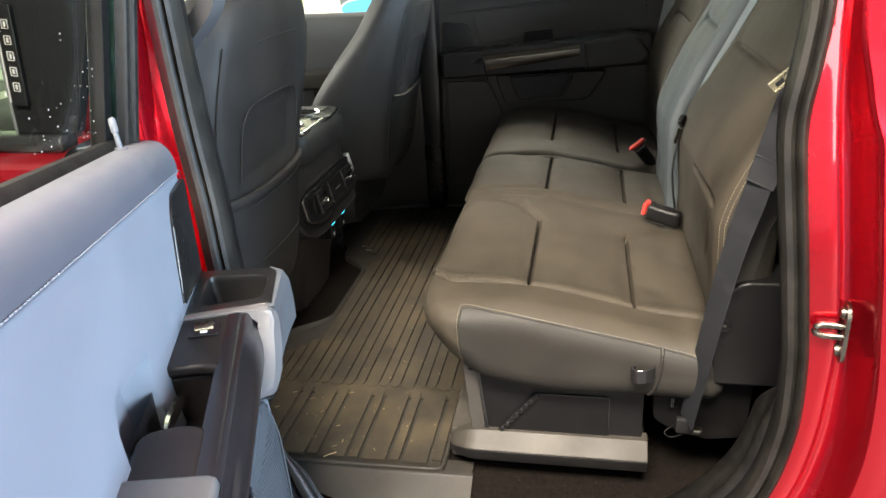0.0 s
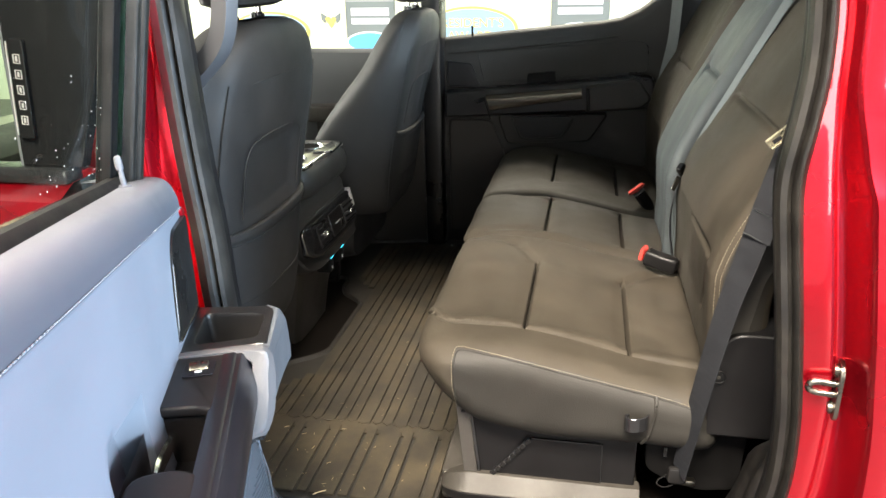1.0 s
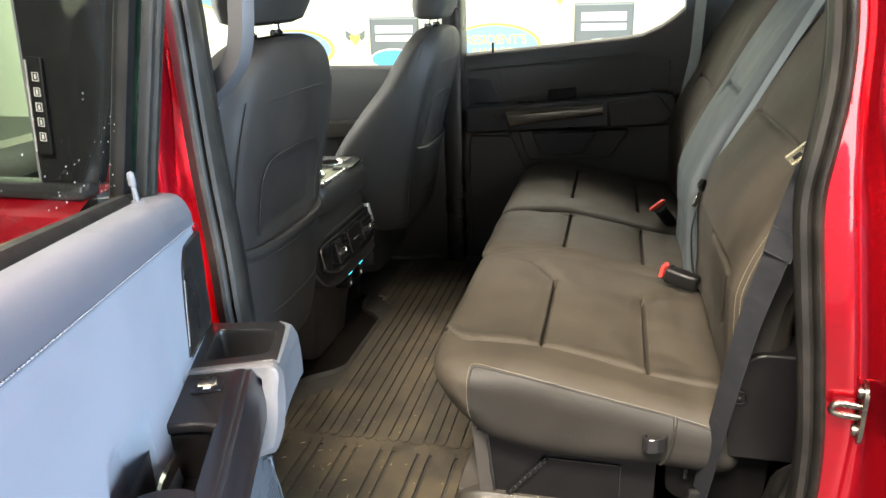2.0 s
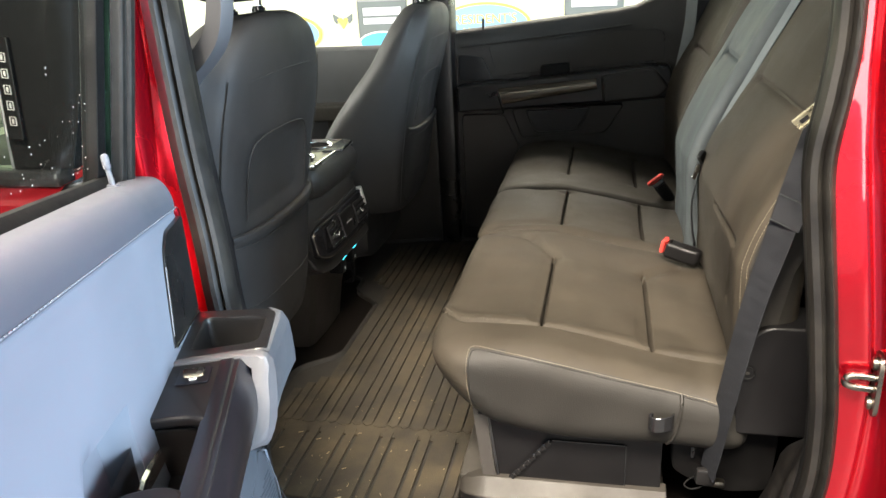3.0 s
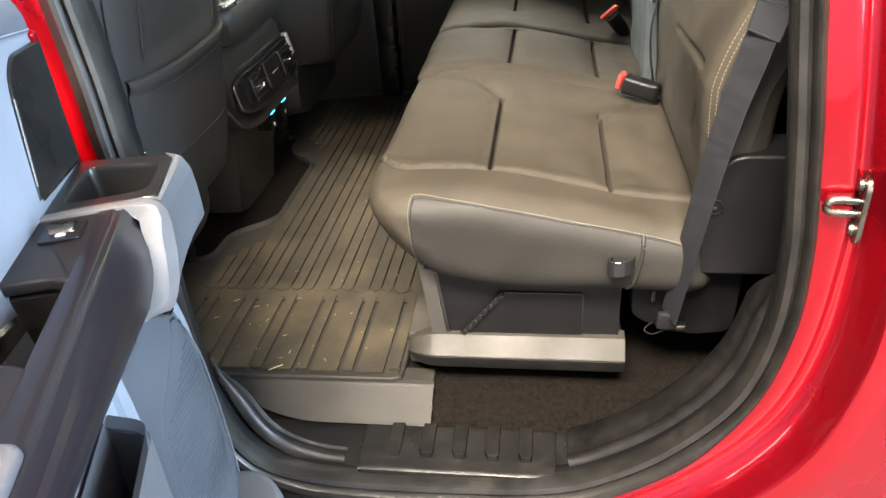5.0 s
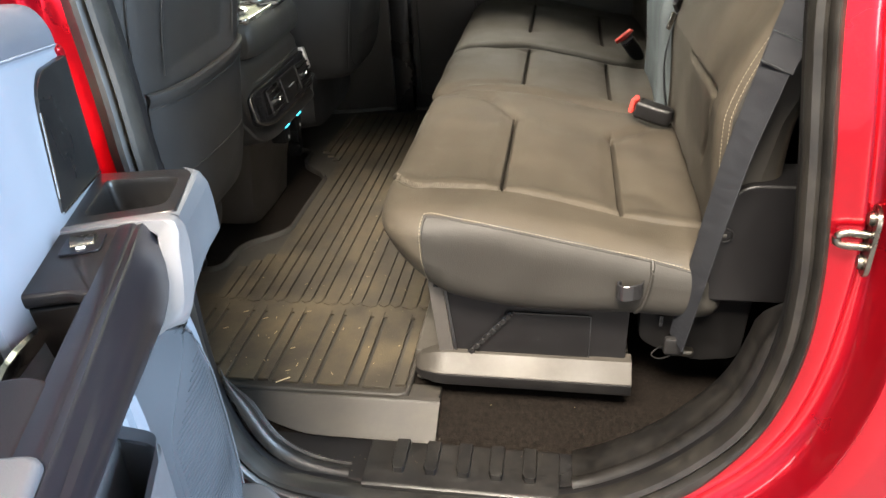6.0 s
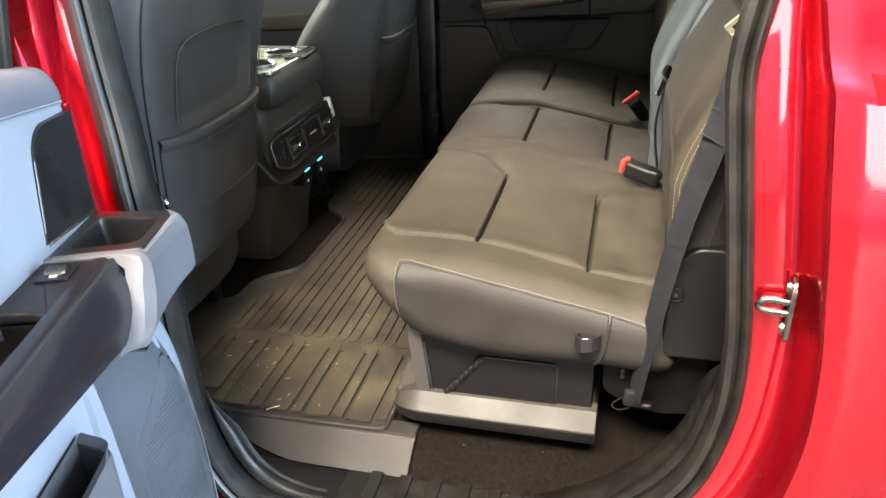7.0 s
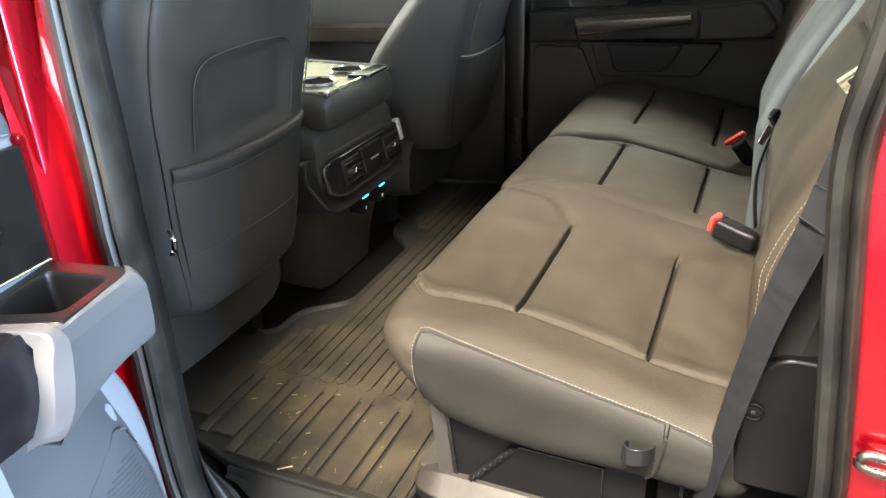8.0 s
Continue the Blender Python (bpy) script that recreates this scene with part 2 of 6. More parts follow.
def tube(bm, pts, r, sides=8, closed=False, caps=True, flat=1.0, up=None):
    """A round or flattened bar along pts."""
    P = [Vector(p) for p in pts]
    rows = []
    for i, p in enumerate(P):
        a = P[(i - 1) % len(P)] if closed else P[max(i - 1, 0)]
        b = P[(i + 1) % len(P)] if closed else P[min(i + 1, len(P) - 1)]
        t = (b - a).normalized()
        ref = Vector(up) if up else (Vector((0, 0, 1)) if abs(t.z) < 0.9 else Vector((1, 0, 0)))
        s = t.cross(ref).normalized()
        w = s.cross(t)
        rr = r[i] if isinstance(r, (list, tuple)) else r
        rows.append([p + s * rr * math.cos(2 * math.pi * k / sides) + w * rr * flat * math.sin(2 * math.pi * k / sides) for k in range(sides)])
    return grid(bm, rows, True, closed, caps and not closed)


def strap(bm, pts, width, thick, across):
    """A flat band along pts; across: the direction of its width at each end."""
    P = [Vector(p) for p in pts]
    A0, A1 = Vector(across[0]).normalized(), Vector(across[1]).normalized()
    rows = []
    for i, p in enumerate(P):
        t = (P[min(i + 1, len(P) - 1)] - P[max(i - 1, 0)]).normalized()
        s = A0.lerp(A1, i / (len(P) - 1))
        s = (s - t * s.dot(t)).normalized()
        w = t.cross(s)
        h, e = width / 2, thick / 2
        rows.append([p + s * a * h + w * b * e for a, b in ((-1, -0.5), (-0.94, -1), (0.94, -1), (1, -0.5), (1, 0.5), (0.94, 1), (-0.94, 1), (-1, 0.5))])
    return grid(bm, rows, True, False, True)


def offset_poly(poly, d):
    """The polygon drawn in by d."""
    k = len(poly)
    turn = 1 if sum(poly[i - 1][0] * poly[i][1] - poly[i][0] * poly[i - 1][1] for i in range(k)) > 0 else -1
    out = []
    for i in range(k):
        a, p, b = Vector(poly[i - 1]), Vector(poly[i]), Vector(poly[(i + 1) % k])
        t1, t2 = p - a, b - p
        t1 = t1.normalized() if t1.length > 1e-9 else t2.normalized()
        t2 = t2.normalized() if t2.length > 1e-9 else t1
        n1, n2 = Vector((-t1.y, t1.x)) * turn, Vector((-t2.y, t2.x)) * turn
        m = n1 + n2
        m = m / max(0.7, m.length_squared / 2) if m.length > 1e-6 else n1
        out.append((p.x + m.x * d, p.y + m.y * d))
    return out


def prism(bm, poly, axis, lo, hi, bevel=0.0, m=None, seg=2):
    """A polygon drawn in the plane across axis, pushed from lo to hi, with rounded rims. poly pairs: (x,y) for z, (x,z) for y, (y,z) for x."""
    tmp = bmesh.new()
    put = {"z": lambda a, b, c: (a, b, c), "y": lambda a, b, c: (a, c, b), "x": lambda a, b, c: (c, a, b)}[axis]
    if bevel:
        bevel = min(bevel, abs(hi - lo) * 0.45)
        steps = [(bevel * (1 - math.sin(k / seg * math.pi / 2)), bevel * (1 - math.cos(k / seg * math.pi / 2))) for k in range(seg + 1)]
        levels = [(d, lo + e) for d, e in steps] + [(d, hi - e) for d, e in steps[::-1]]
        rows = [[put(a, b, h) for a, b in offset_poly(poly, d)] for d, h in levels]
    else:
        rows = [[put(a, b, lo) for a, b in poly], [put(a, b, hi) for a, b in poly]]
    grid(tmp, rows, True, False, True)
    bmesh.ops.recalc_face_normals(tmp, faces=tmp.faces)
    join(bm, tmp, m)
    return bm


def round_poly(pts, r, n=5):
    """Corners of a polygon rounded by r (one value or one each)."""
    out = []
    k = len(pts)
    for i in range(k):
        p, a, b = Vector(pts[i]), Vector(pts[i - 1]), Vector(pts[(i + 1) % k])
        rr = r[i] if isinstance(r, (list, tuple)) else r
        d1, d2 = (a - p), (b - p)
        q = min(rr, d1.length * 0.48, d2.length * 0.48)
        s, e = p + d1.normalized() * q, p + d2.normalized() * q
        for j in range(n + 1):
            t = j / n
            out.append(tuple(s * (1 - t) ** 2 + p * 2 * t * (1 - t) + e * t * t))
    return out


def disc(bm, c, axis, r, depth, sides=20, bevel=0.0, r2=None):
    tmp = bmesh.new()
    bmesh.ops.create_cone(tmp, cap_ends=True, segments=sides, radius1=r, radius2=r if r2 is None else r2, depth=depth)
    if bevel:
        es = [e for e in tmp.edges if len(e.link_faces) == 2 and e.calc_face_angle(0) > 0.9]
        bmesh.ops.bevel(tmp, geom=es, offset=bevel, segments=2, affect="EDGES")
    m = Matrix.Translation(c) @ Vector(axis).to_track_quat("Z", "Y").to_matrix().to_4x4()
    join(bm, tmp, m)
    return bm


def stitches(bm, pts, length=0.0045, gap=0.0022, r=0.0006):
    """A row of short thread bars along a line."""
    P = [Vector(p) for p in pts]
    step, acc, run = length + gap, 0.0, []
    for a, b in zip(P, P[1:]):
        d = (b - a).length
        while acc < d:
            run.append((a + (b - a) * (acc / d), (b - a).normalized()))
            acc += step
        acc -= d
    for p, t in run:
        tube(bm, [p, p + t * length], r, 5)
    return bm


CL = 2.18          # the truck's centre line, in y

# ---------------------------------------------------------------- the door opening
LOOP = [(-0.318, 1.08), (-0.309, 0.95), (-0.290, 0.75), (-0.268, 0.58), (-0.260, 0.40), (-0.260, 0.20), (-0.248, 0.09), (-0.212, 0.0),
        (-0.150, -0.045), (-0.06, -0.058), (0.10, -0.058), (0.26, -0.045), (0.36, 0.0), (0.44, 0.066), (0.505, 0.155), (0.533, 0.27),
        (0.534, 0.38), (0.523, 0.48), (0.505, 0.62), (0.495, 0.72), (0.505, 0.80), (0.511, 0.87), (0.506, 0.96), (0.480, 1.07), (0.39, 1.13), (0.1, 1.15), (-0.2, 1.14)]


def opening():
    """Points of the opening's edge with their outward direction, in x and z."""
    P = smooth_line([(x, 0, z) for x, z in LOOP], 5, True)
    out = []
    for i, p in enumerate(P):
        t = (P[(i + 1) % len(P)] - P[i - 1]).normalized()
        out.append((p.x, p.z, t.z * -1, t.x))
    # outward: away from the opening's middle
    res = []
    for x, z, a, b in out:
        if (x - 0.13) * a + (z - 0.5) * b < 0:
            a, b = -a, -b
        res.append((x, z, a, b))
    return res


EDGE = opening()


def tumble(z):
    return 0.11 * max(0.0, z - 0.55)


def ring(profile):
    """A surface swept round the opening: profile gives (outward offset, y)."""
    rows = []
    for x, z, a, b in EDGE:
        prof = profile(x, z, a, b) if callable(profile) else profile
        rows.append([(x + a * o, y + tumble(z), z + b * o) for o, y in prof])
    return grid(bmesh.new(), rows, False, True)


truck = thing("pickup_truck_body", "glossy red crew cab pickup body with open rear doorway", "truck", m=pose(0.2, CL, -0.75))


def ease(v, lo, hi):
    f = min(1.0, max(0.0, (v - lo) / (hi - lo)))
    return f * f * (3 - 2 * f)


def jamb(x, z, a, b):
    """Flange beside the seal, a bead, a hollow that runs out to the sharp edge of the body side, then the skin."""
    high = ease(z, 0.70, 0.87)
    c = 0.052 + 0.011 * ease(z, 0.28, 0.48) - 0.026 * high
    e = 0.087 - 0.040 * high
    ye = 1.200 + 0.037 * high
    d = e - c
    right = [(0.006, 1.30), (0.014, 1.282), (0.020, 1.266), (c - 0.018, 1.2625), (c - 0.006, 1.2605), (c - 0.0022, 1.2575), (c + 0.0018, 1.2590), (c + 0.25 * d, 1.2575), (c + 0.5 * d, 1.251),
             (c + 0.75 * d, 1.251 + (ye - 1.251) * 0.32), (c + 0.93 * d, 1.251 + (ye - 1.251) * 0.72), (e, ye), (e + 0.004, ye - 0.007), (e + 0.024, ye - 0.011), (e + 0.040, ye - 0.0108), (e + 0.32, ye + 0.018)]
    left = [(0.032, 1.30), (0.034, 1.282), (0.037, 1.264), (0.046, 1.262), (0.058, 1.259), (0.068, 1.255), (0.078, 1.249), (0.086, 1.240), (0.095, 1.230), (0.105, 1.216), (0.115, 1.222), (0.125, 1.24), (0.13, 1.26), (0.133, 1.27), (0.136, 1.285), (0.14, 1.30)]
    w = ease(x, -0.26, -0.12)
    return [(p[0] * (1 - w) + q[0] * w, p[1] * (1 - w) + q[1] * w) for p, q in zip(left, right)]


part("door_jamb", ring(jamb), RED, truck, "glossy red painted door jamb and quarter panel")

# seal: a bulb with two lips
def bulb(x, z, a, b):
    w = min(1.0, max(0.0, (-0.12 - x) / 0.1))
    lip = 0.034 + 0.014 * w * w * (3 - 2 * w)
    s = w * w * (3 - 2 * w)
    r = ease(x, 0.42, 0.51)
    lip -= 0.0125 * r
    prof = [(lip, 1.268), (lip + 0.002, 1.2535), (lip - 0.004, 1.2475), (0.030 - 0.0115 * r, 1.2455), (0.024 - 0.008 * r, 1.244), (0.016 - 0.0025 * r, 1.247), (0.0125, 1.253), (0.0115, 1.262), (0.009, 1.256), (0.004, 1.252), (-0.003, 1.256), (-0.006, 1.268), (-0.004, 1.285), (0.004, 1.296), (0.02, 1.296)]
    return [(lip + (o - lip) * (1 - 0.30 * s), y) for o, y in prof]


seal = ring(bulb)
part("door_seal", seal, RUBBER, truck, "dark grey rubber weatherstrip")

# thin rubber line down the painted centre pillar
bm = bmesh.new()
tube(bm, [(x + a * 0.090, 1.235 + tumble(z), z + b * 0.090) for x, z, a, b in EDGE if x < -0.255 and 0.62 < z < 1.08], 0.0026, 6)
part("pillar_seam", bm, GREY_PRINT, truck, "thin grey pillar seam")

# inner lining of the pillars, behind the seal
def lining(x, z, a, b):
    w = max(0.0, min(1.0, (0.9 - abs(b)) / 0.5))
    v = min(1.0, max(0.0, (-0.12 - x) / 0.1))
    v = 0.015 * v * v * (3 - 2 * v)
    return [(-0.003 + v, 1.285), (-0.004 + v, 1.296), (0.002 + v, 1.306), (0.02 + 0.01 * w + v * 0.5, 1.315), (0.065 * w + 0.03, 1.320), (0.10 * w + 0.03, 1.324), (0.12 * w + 0.03, 1.38)]


part("pillar_lining", ring(lining), BIN, truck, "charcoal plastic pillar lining")

part("pillar_core", boxed((-0.50, 1.24, -0.1), (-0.36, 1.30, 1.15), 0.01), RED, truck, "red centre pillar")
# striker on the rear jamb
sx, sy, sz = 0.573, 1.246, 0.452
bm = bmesh.new()
prism(bm, round_poly([(sy - 0.019, sz - 0.043), (sy + 0.019, sz - 0.043), (sy + 0.019, sz + 0.043), (sy - 0.019, sz + 0.043)], 0.018, 5), "x", 0.0, 0.006, 0.0015)
STR = Matrix.Translation((sx + 0.018, sy, sz)) @ pose(0, 0, 0, 0, 0, -8) @ Matrix.Translation((-0.003, -sy, -sz))
bmesh.ops.transform(bm, matrix=STR, verts=bm.verts)
striker = part("striker", bm, STEEL, truck, "dark steel latch striker")
bm = bmesh.new()
tube(bm, smooth_line([(0, sy - 0.001, sz + 0.008), (-0.021, sy, sz + 0.008), (-0.030, sy, sz + 0.004), (-0.031, sy, sz - 0.004), (-0.021, sy, sz - 0.008), (0, sy, sz - 0.008)], 5), 0.0048, 10)
bmesh.ops.transform(bm, matrix=STR, verts=bm.verts)
part("striker_loop", bm, STEEL, striker, "polished striker loop")
for dz in (-0.028, 0.028):
    part("striker_screw", disc(bmesh.new(), STR @ Vector((-0.002, sy, sz + dz)), STR.to_3x3() @ Vector((-1, 0, 0)), 0.009, 0.006, 12, 0.0015), STEEL, striker)

# exterior skin before the doorway: front door with its window pillar
fdoor = thing("front_door", "closed red front door with black pillar cover and keypad", "car door", m=pose(-0.9, 1.2, -0.3))
part("door_skin", grid(bmesh.new(), [[(x, y, z) for x in (-0.405, -0.42, -0.9, -1.45)] for y, z in ((1.20, 0.735), (1.135, 0.732), (1.10, 0.715), (1.078, 0.63), (1.082, 0.4), (1.075, 0.2), (1.09, -0.1), (1.11, -0.28))]), RED, fdoor, "glossy red door skin")
part("belt_moulding", boxed((-1.45, 1.125, 0.73), (-0.405, 1.16, 0.752), 0.006), GLOSS, fdoor)
bm = bmesh.new()
prism(bm, [(-0.388, 0.752), (-0.474, 0.752), (-0.452, 1.12), (-0.300, 1.12), (-0.322, 0.93)], "y", 1.135, 1.155, 0.004)
applique = part("pillar_cover", bm, COVER, fdoor, "gloss black pillar cover")
bm = bmesh.new()
keyM = Matrix.Translation((-0.447, 1.132, 0.852)) @ pose(0, 0, 0, 0, 5, 0)
prism(bm, round_poly([(-0.0120, -0.062), (0.0100, -0.062), (0.0100, 0.062), (-0.0120, 0.062)], 0.004), "y", -0.003, 0.006, 0.002, keyM)
keypad = part("keypad", bm, COVER, applique, "five-button black keypad")
for k in range(5):
    bm = bmesh.new()
    z = 0.038 - 0.019 * k
    for lo, hi in (((-0.0045, z - 0.0055), (-0.0037, z + 0.0055)), ((0.0037, z - 0.0055), (0.0045, z + 0.0055)), ((-0.0045, z + 0.0047), (0.0045, z + 0.0055)), ((-0.0045, z - 0.0055), (0.0045, z - 0.0047)), ((-0.0012, z - 0.003), (0.0012, z + 0.003))):
        box(bm, (lo[0], -0.0042, lo[1]), (hi[0], -0.0028, hi[1]), 0, keyM)
    part("button", bm, GREY_PRINT, keypad, smooth=False)
part("keypad_edge", boxed((-0.0125, -0.0045, -0.058), (-0.0115, -0.0025, 0.058), 0, keyM), GREY_PRINT, keypad, smooth=False)
bm = bmesh.new()
prism(bm, [(-0.4745, 0.752), (-0.479, 0.752), (-0.457, 1.12), (-0.4525, 1.12)], "y", 1.138, 1.15, 0.001)
part("glass_run", bm, TRIM_MID, fdoor, "pale glass run edge")
fg = part("front_glass", grid(bmesh.new(), [[(-1.3, 1.145, 0.75), (-0.476, 1.145, 0.75)], [(-1.15, 1.20, 1.13), (-0.455, 1.20, 1.13)]]), DARK_GLASS, fdoor, "greenish side window glass")
fg.visible_shadow = False
part("front_door_lining", boxed((-1.45, 1.17, -0.05), (-0.42, 1.22, 0.74), 0.02), TRIM_SOFT, fdoor, "charcoal inner lining")
part("front_window_frame", boxed((-1.35, 1.20, 1.08), (-0.4, 1.25, 1.16), 0.01), TRIM_DARK, fdoor)

# ---------------------------------------------------------------- cabin shell
def shell(name, lo, hi, material, label, bevel=0.0):
    return tagged(part(name, boxed(lo, hi, bevel), material), label, "", "", "structure")


tagged(part("floor", grid(bmesh.new(), [[(x, y, z) for x in (-1.5, -0.66, -0.3, 0.05, 0.3, 0.5, 0.76)] for y, z in ((1.33, -0.056), (1.372, -0.046), (1.395, -0.034), (1.43, -0.018), (1.47, -0.009), (1.6, -0.008), (2.2, -0.008), (2.98, -0.008))]), CARPET), "dark brown-black cut pile cabin carpet", "", "", "structure")
shell("ceiling", (-1.0, 1.34, 1.16), (0.76, 3.02, 1.19), HEAD, "grey cloth headliner")
part("roof_skin", boxed((-1.0, 1.26, 1.20), (0.80, 3.10, 1.25), 0.02), RED, truck, "glossy red roof")
shell("wall_rear", (0.72, 1.36, -0.05), (0.76, 3.0, 0.84), TRIM_SOFT, "charcoal back wall of the cabin")
rw = part("rear_window", grid(bmesh.new(), [[(0.755, 1.36, 0.835), (0.755, 3.0, 0.835)], [(0.74, 1.38, 1.17), (0.74, 2.98, 1.17)]]), GLASS, truck, "clear rear window", False)
rw.visible_shadow = False
shell("wall_front", (-1.5, 1.2, -0.1), (-1.46, 3.1, 0.55), TRIM_DARK, "black dashboard wall")
part("dashboard", boxed((-1.46, 1.24, 0.25), (-1.12, 3.06, 0.60), 0.06), TRIM_SOFT, truck, "charcoal dashboard")
ws = part("windshield", grid(bmesh.new(), [[(-1.5, 1.25, 0.6), (-1.5, 3.05, 0.6)], [(-1.0, 1.32, 1.17), (-1.0, 3.0, 1.17)]]), GLASS, truck, "clear windshield")
ws.visible_shadow = False
part("underbody", boxed((-1.5, 1.2, -0.5), (0.8, 3.1, -0.08), 0.02), TRIM_DARK, truck)
# rear side of the near opening: quarter lining inside
part("quarter_lining", boxed((0.60, 1.36, -0.05), (0.73, 1.42, 1.16), 0.01), TRIM_SOFT, truck)

# sill trim and ribbed scuff plate
sill = thing("door_sill", "black plastic door sill trim with ribbed scuff plate", "door sill", m=pose(0.1, 1.32, -0.08))
part("sill_trim", grid(bmesh.new(), [[(x, y, z) for x in (-0.27, -0.1, 0.1, 0.3, 0.47, 0.60)] for y, z in ((1.285, -0.075), (1.288, -0.056), (1.296, -0.051), (1.33, -0.049), (1.355, -0.045), (1.385, -0.043), (1.40, -0.05))]), TRIM_DARK, sill)
# rounded inner trim that runs up from the sill on both sides
SWEEP = smooth_line([(0.002, 1.292, 0), (-0.006, 1.296, 0), (-0.011, 1.303, 0), (-0.011, 1.311, 0), (-0.007, 1.318, 0), (-0.007, 1.335, 0), (-0.010, 1.36, 0), (-0.004, 1.40, 0), (0.02, 1.43, 0)], 3)
k0 = min(range(len(EDGE)), key=lambda k: abs(EDGE[k][0] - 0.1) + (1 if EDGE[k][1] > 0.3 else 0))
ROUND = EDGE[k0:] + EDGE[:k0]
for keep, deep in (([e for e in ROUND if e[0] > 0.268 and e[1] < 0.36], 0.72), ([e for e in ROUND if e[0] < -0.062 and e[1] < 0.20], 0.12)):
    top = max(e[1] for e in keep)
    rows = []
    for x, z, a, b in keep:
        fade = min(1.0, max(0.0, (top - z) / 0.12))
        fade = fade * fade * (3 - 2 * fade)
        rows.append([(x + a * (q.x * fade + 0.003 * (1 - fade)), 1.292 + ((q.y if q.y < 1.318 else 1.318 + (q.y - 1.318) * deep) - 1.292) * fade, z + b * (q.x * fade + 0.003 * (1 - fade))) for q in SWEEP])
    part("step_ridge", grid(bmesh.new(), rows), RIDGE, sill, "rounded black sill end trim")
bm = bmesh.new()
prism(bm, [(1.372, -0.052), (1.372, -0.038), (1.365, -0.035), (1.283, -0.041), (1.277, -0.046), (1.277, -0.058)], "x", -0.056, 0.262, 0.0015)
plate = part("scuff_plate", bm, RIDGE, sill, "ribbed black scuff plate")
for k in range(5):
    bm = bmesh.new()
    x = 0.0 + 0.0535 * k
    prism(bm, [(x - 0.011, 1.368), (x - 0.011, 1.312), (x - 0.006, 1.302), (x + 0.008, 1.302), (x + 0.011, 1.306), (x + 0.011, 1.368)], "z", -0.042, -0.0280, 0.0016)
    part("rib", bm, RIDGE, plate)

# quarter trim block beside the seat
side = thing("side_trim_panel", "black plastic side trim panel beside the rear seat", "trim panel", m=pose(0.53, 1.42, 0.24))
bm = bmesh.new()
prism(bm, round_poly([(0.462, 0.246), (0.66, 0.246), (0.66, 0.436), (0.492, 0.436), (0.466, 0.40)], [0.012, 0.008, 0.008, 0.03, 0.02]), "y", 1.42, 1.50, 0.005, None, 3)
part("panel", bm, BIN, side)
bm = disc(bmesh.new(), (0.476, 1.4185, 0.360), (0, -1, 0), 0.0085, 0.004, 24, 0.001)
tube(bm, [(0.476 + 0.0105 * math.cos(k * math.pi / 12), 1.4165, 0.360 + 0.0105 * math.sin(k * math.pi / 12)) for k in range(24)], 0.0017, 8, True)
bolt = part("bolt", bm, BIN, side, "black bolt cover ring")
part("bolt_head", boxed((0.4735, 1.4148, 0.3571), (0.4785, 1.4168, 0.3621), 0.0008), STEEL, bolt)

# seat bracket and wiring under the seat
bracket = thing("seat_bracket", "black steel seat bracket with wire loop on carpet", "bracket", m=pose(0.42, 1.46, 0.0))
bm = bmesh.new()
prism(bm, round_poly([(0.376, 0.24), (0.380, 0.14), (0.40, 0.125), (0.47, 0.10), (0.54, 0.11), (0.545, 0.24)], 0.02), "y", 1.462, 1.49, 0.004)
part("plate", bm, DEEP, bracket)
part("slot", boxed((0.408, 1.4525, 0.172), (0.414, 1.4545, 0.192), 0.002), GLOSS, bracket)
bm = bmesh.new()
tube(bm, smooth_line([(0.417, 1.440, 0.146), (0.402, 1.43, 0.142), (0.398, 1.425, 0.136), (0.410, 1.42, 0.134), (0.43, 1.43, 0.138), (0.420, 1.44, 0.146)], 6, True), 0.0012, 8, True)
part("wire_loop", bm, DEEP, bracket, "bent black wire loop")
part("clip", boxed((0.425, 1.425, 0.135), (0.462, 1.44, 0.147), 0.004), STEEL, bracket)

# ---------------------------------------------------------------- the open rear door (built along its own length u, out from its face n, up z)
DOOR = Matrix.Translation((-0.258, 1.141, 0)) @ pose(0, 0, 0, 0, 0, math.degrees(math.atan2(-0.925, 0.38)))
door = thing("open_rear_door", "open rear door with grey trim panel and black armrest", "car door", m=DOOR)
RISE = 0.16


def dz(u):
    return RISE * u


def dpart(name, bm, material, parent=None, label="", smooth=True):
    return part(name, bm, material, parent or door, label, smooth, True)


def flare(u, z):
    """The lower panel stands out at the hinge end and falls back along the door."""
    f = max(0.0, min(1.0, (u - 0.03) / 0.19))
    f = f * f * (3 - 2 * f)
    return 1.0 - 0.72 * f if z < 0.47 else 1.0


def scoop(u, z):
    """The depth of the finger recess behind the release lever."""
    rim = 0.648 + 0.19 * (u - 0.374)
    a = max(0.0, min(1.0, (u - 0.356) / 0.016)) * max(0.0, min(1.0, (0.484 - u) / 0.030))
    b = max(0.0, min(1.0, (rim - z) / 0.018)) * max(0.0, min(1.0, (z - 0.52) / 0.03))
    m = a * a * (3 - 2 * a) * b * b * (3 - 2 * b)
    return 0.026 * m


def sheet(us, profile):
    """The trim swept along the door; profile: (n, z, share of the rise). The hinge end is turned back."""
    rows = []
    for u, back in us:
        rows.append([(u, n * flare(u, z) - back - scoop(u, z + dz(u) * s), z + dz(u) * s) for n, z, s in profile])
    return grid(bmesh.new(), rows)


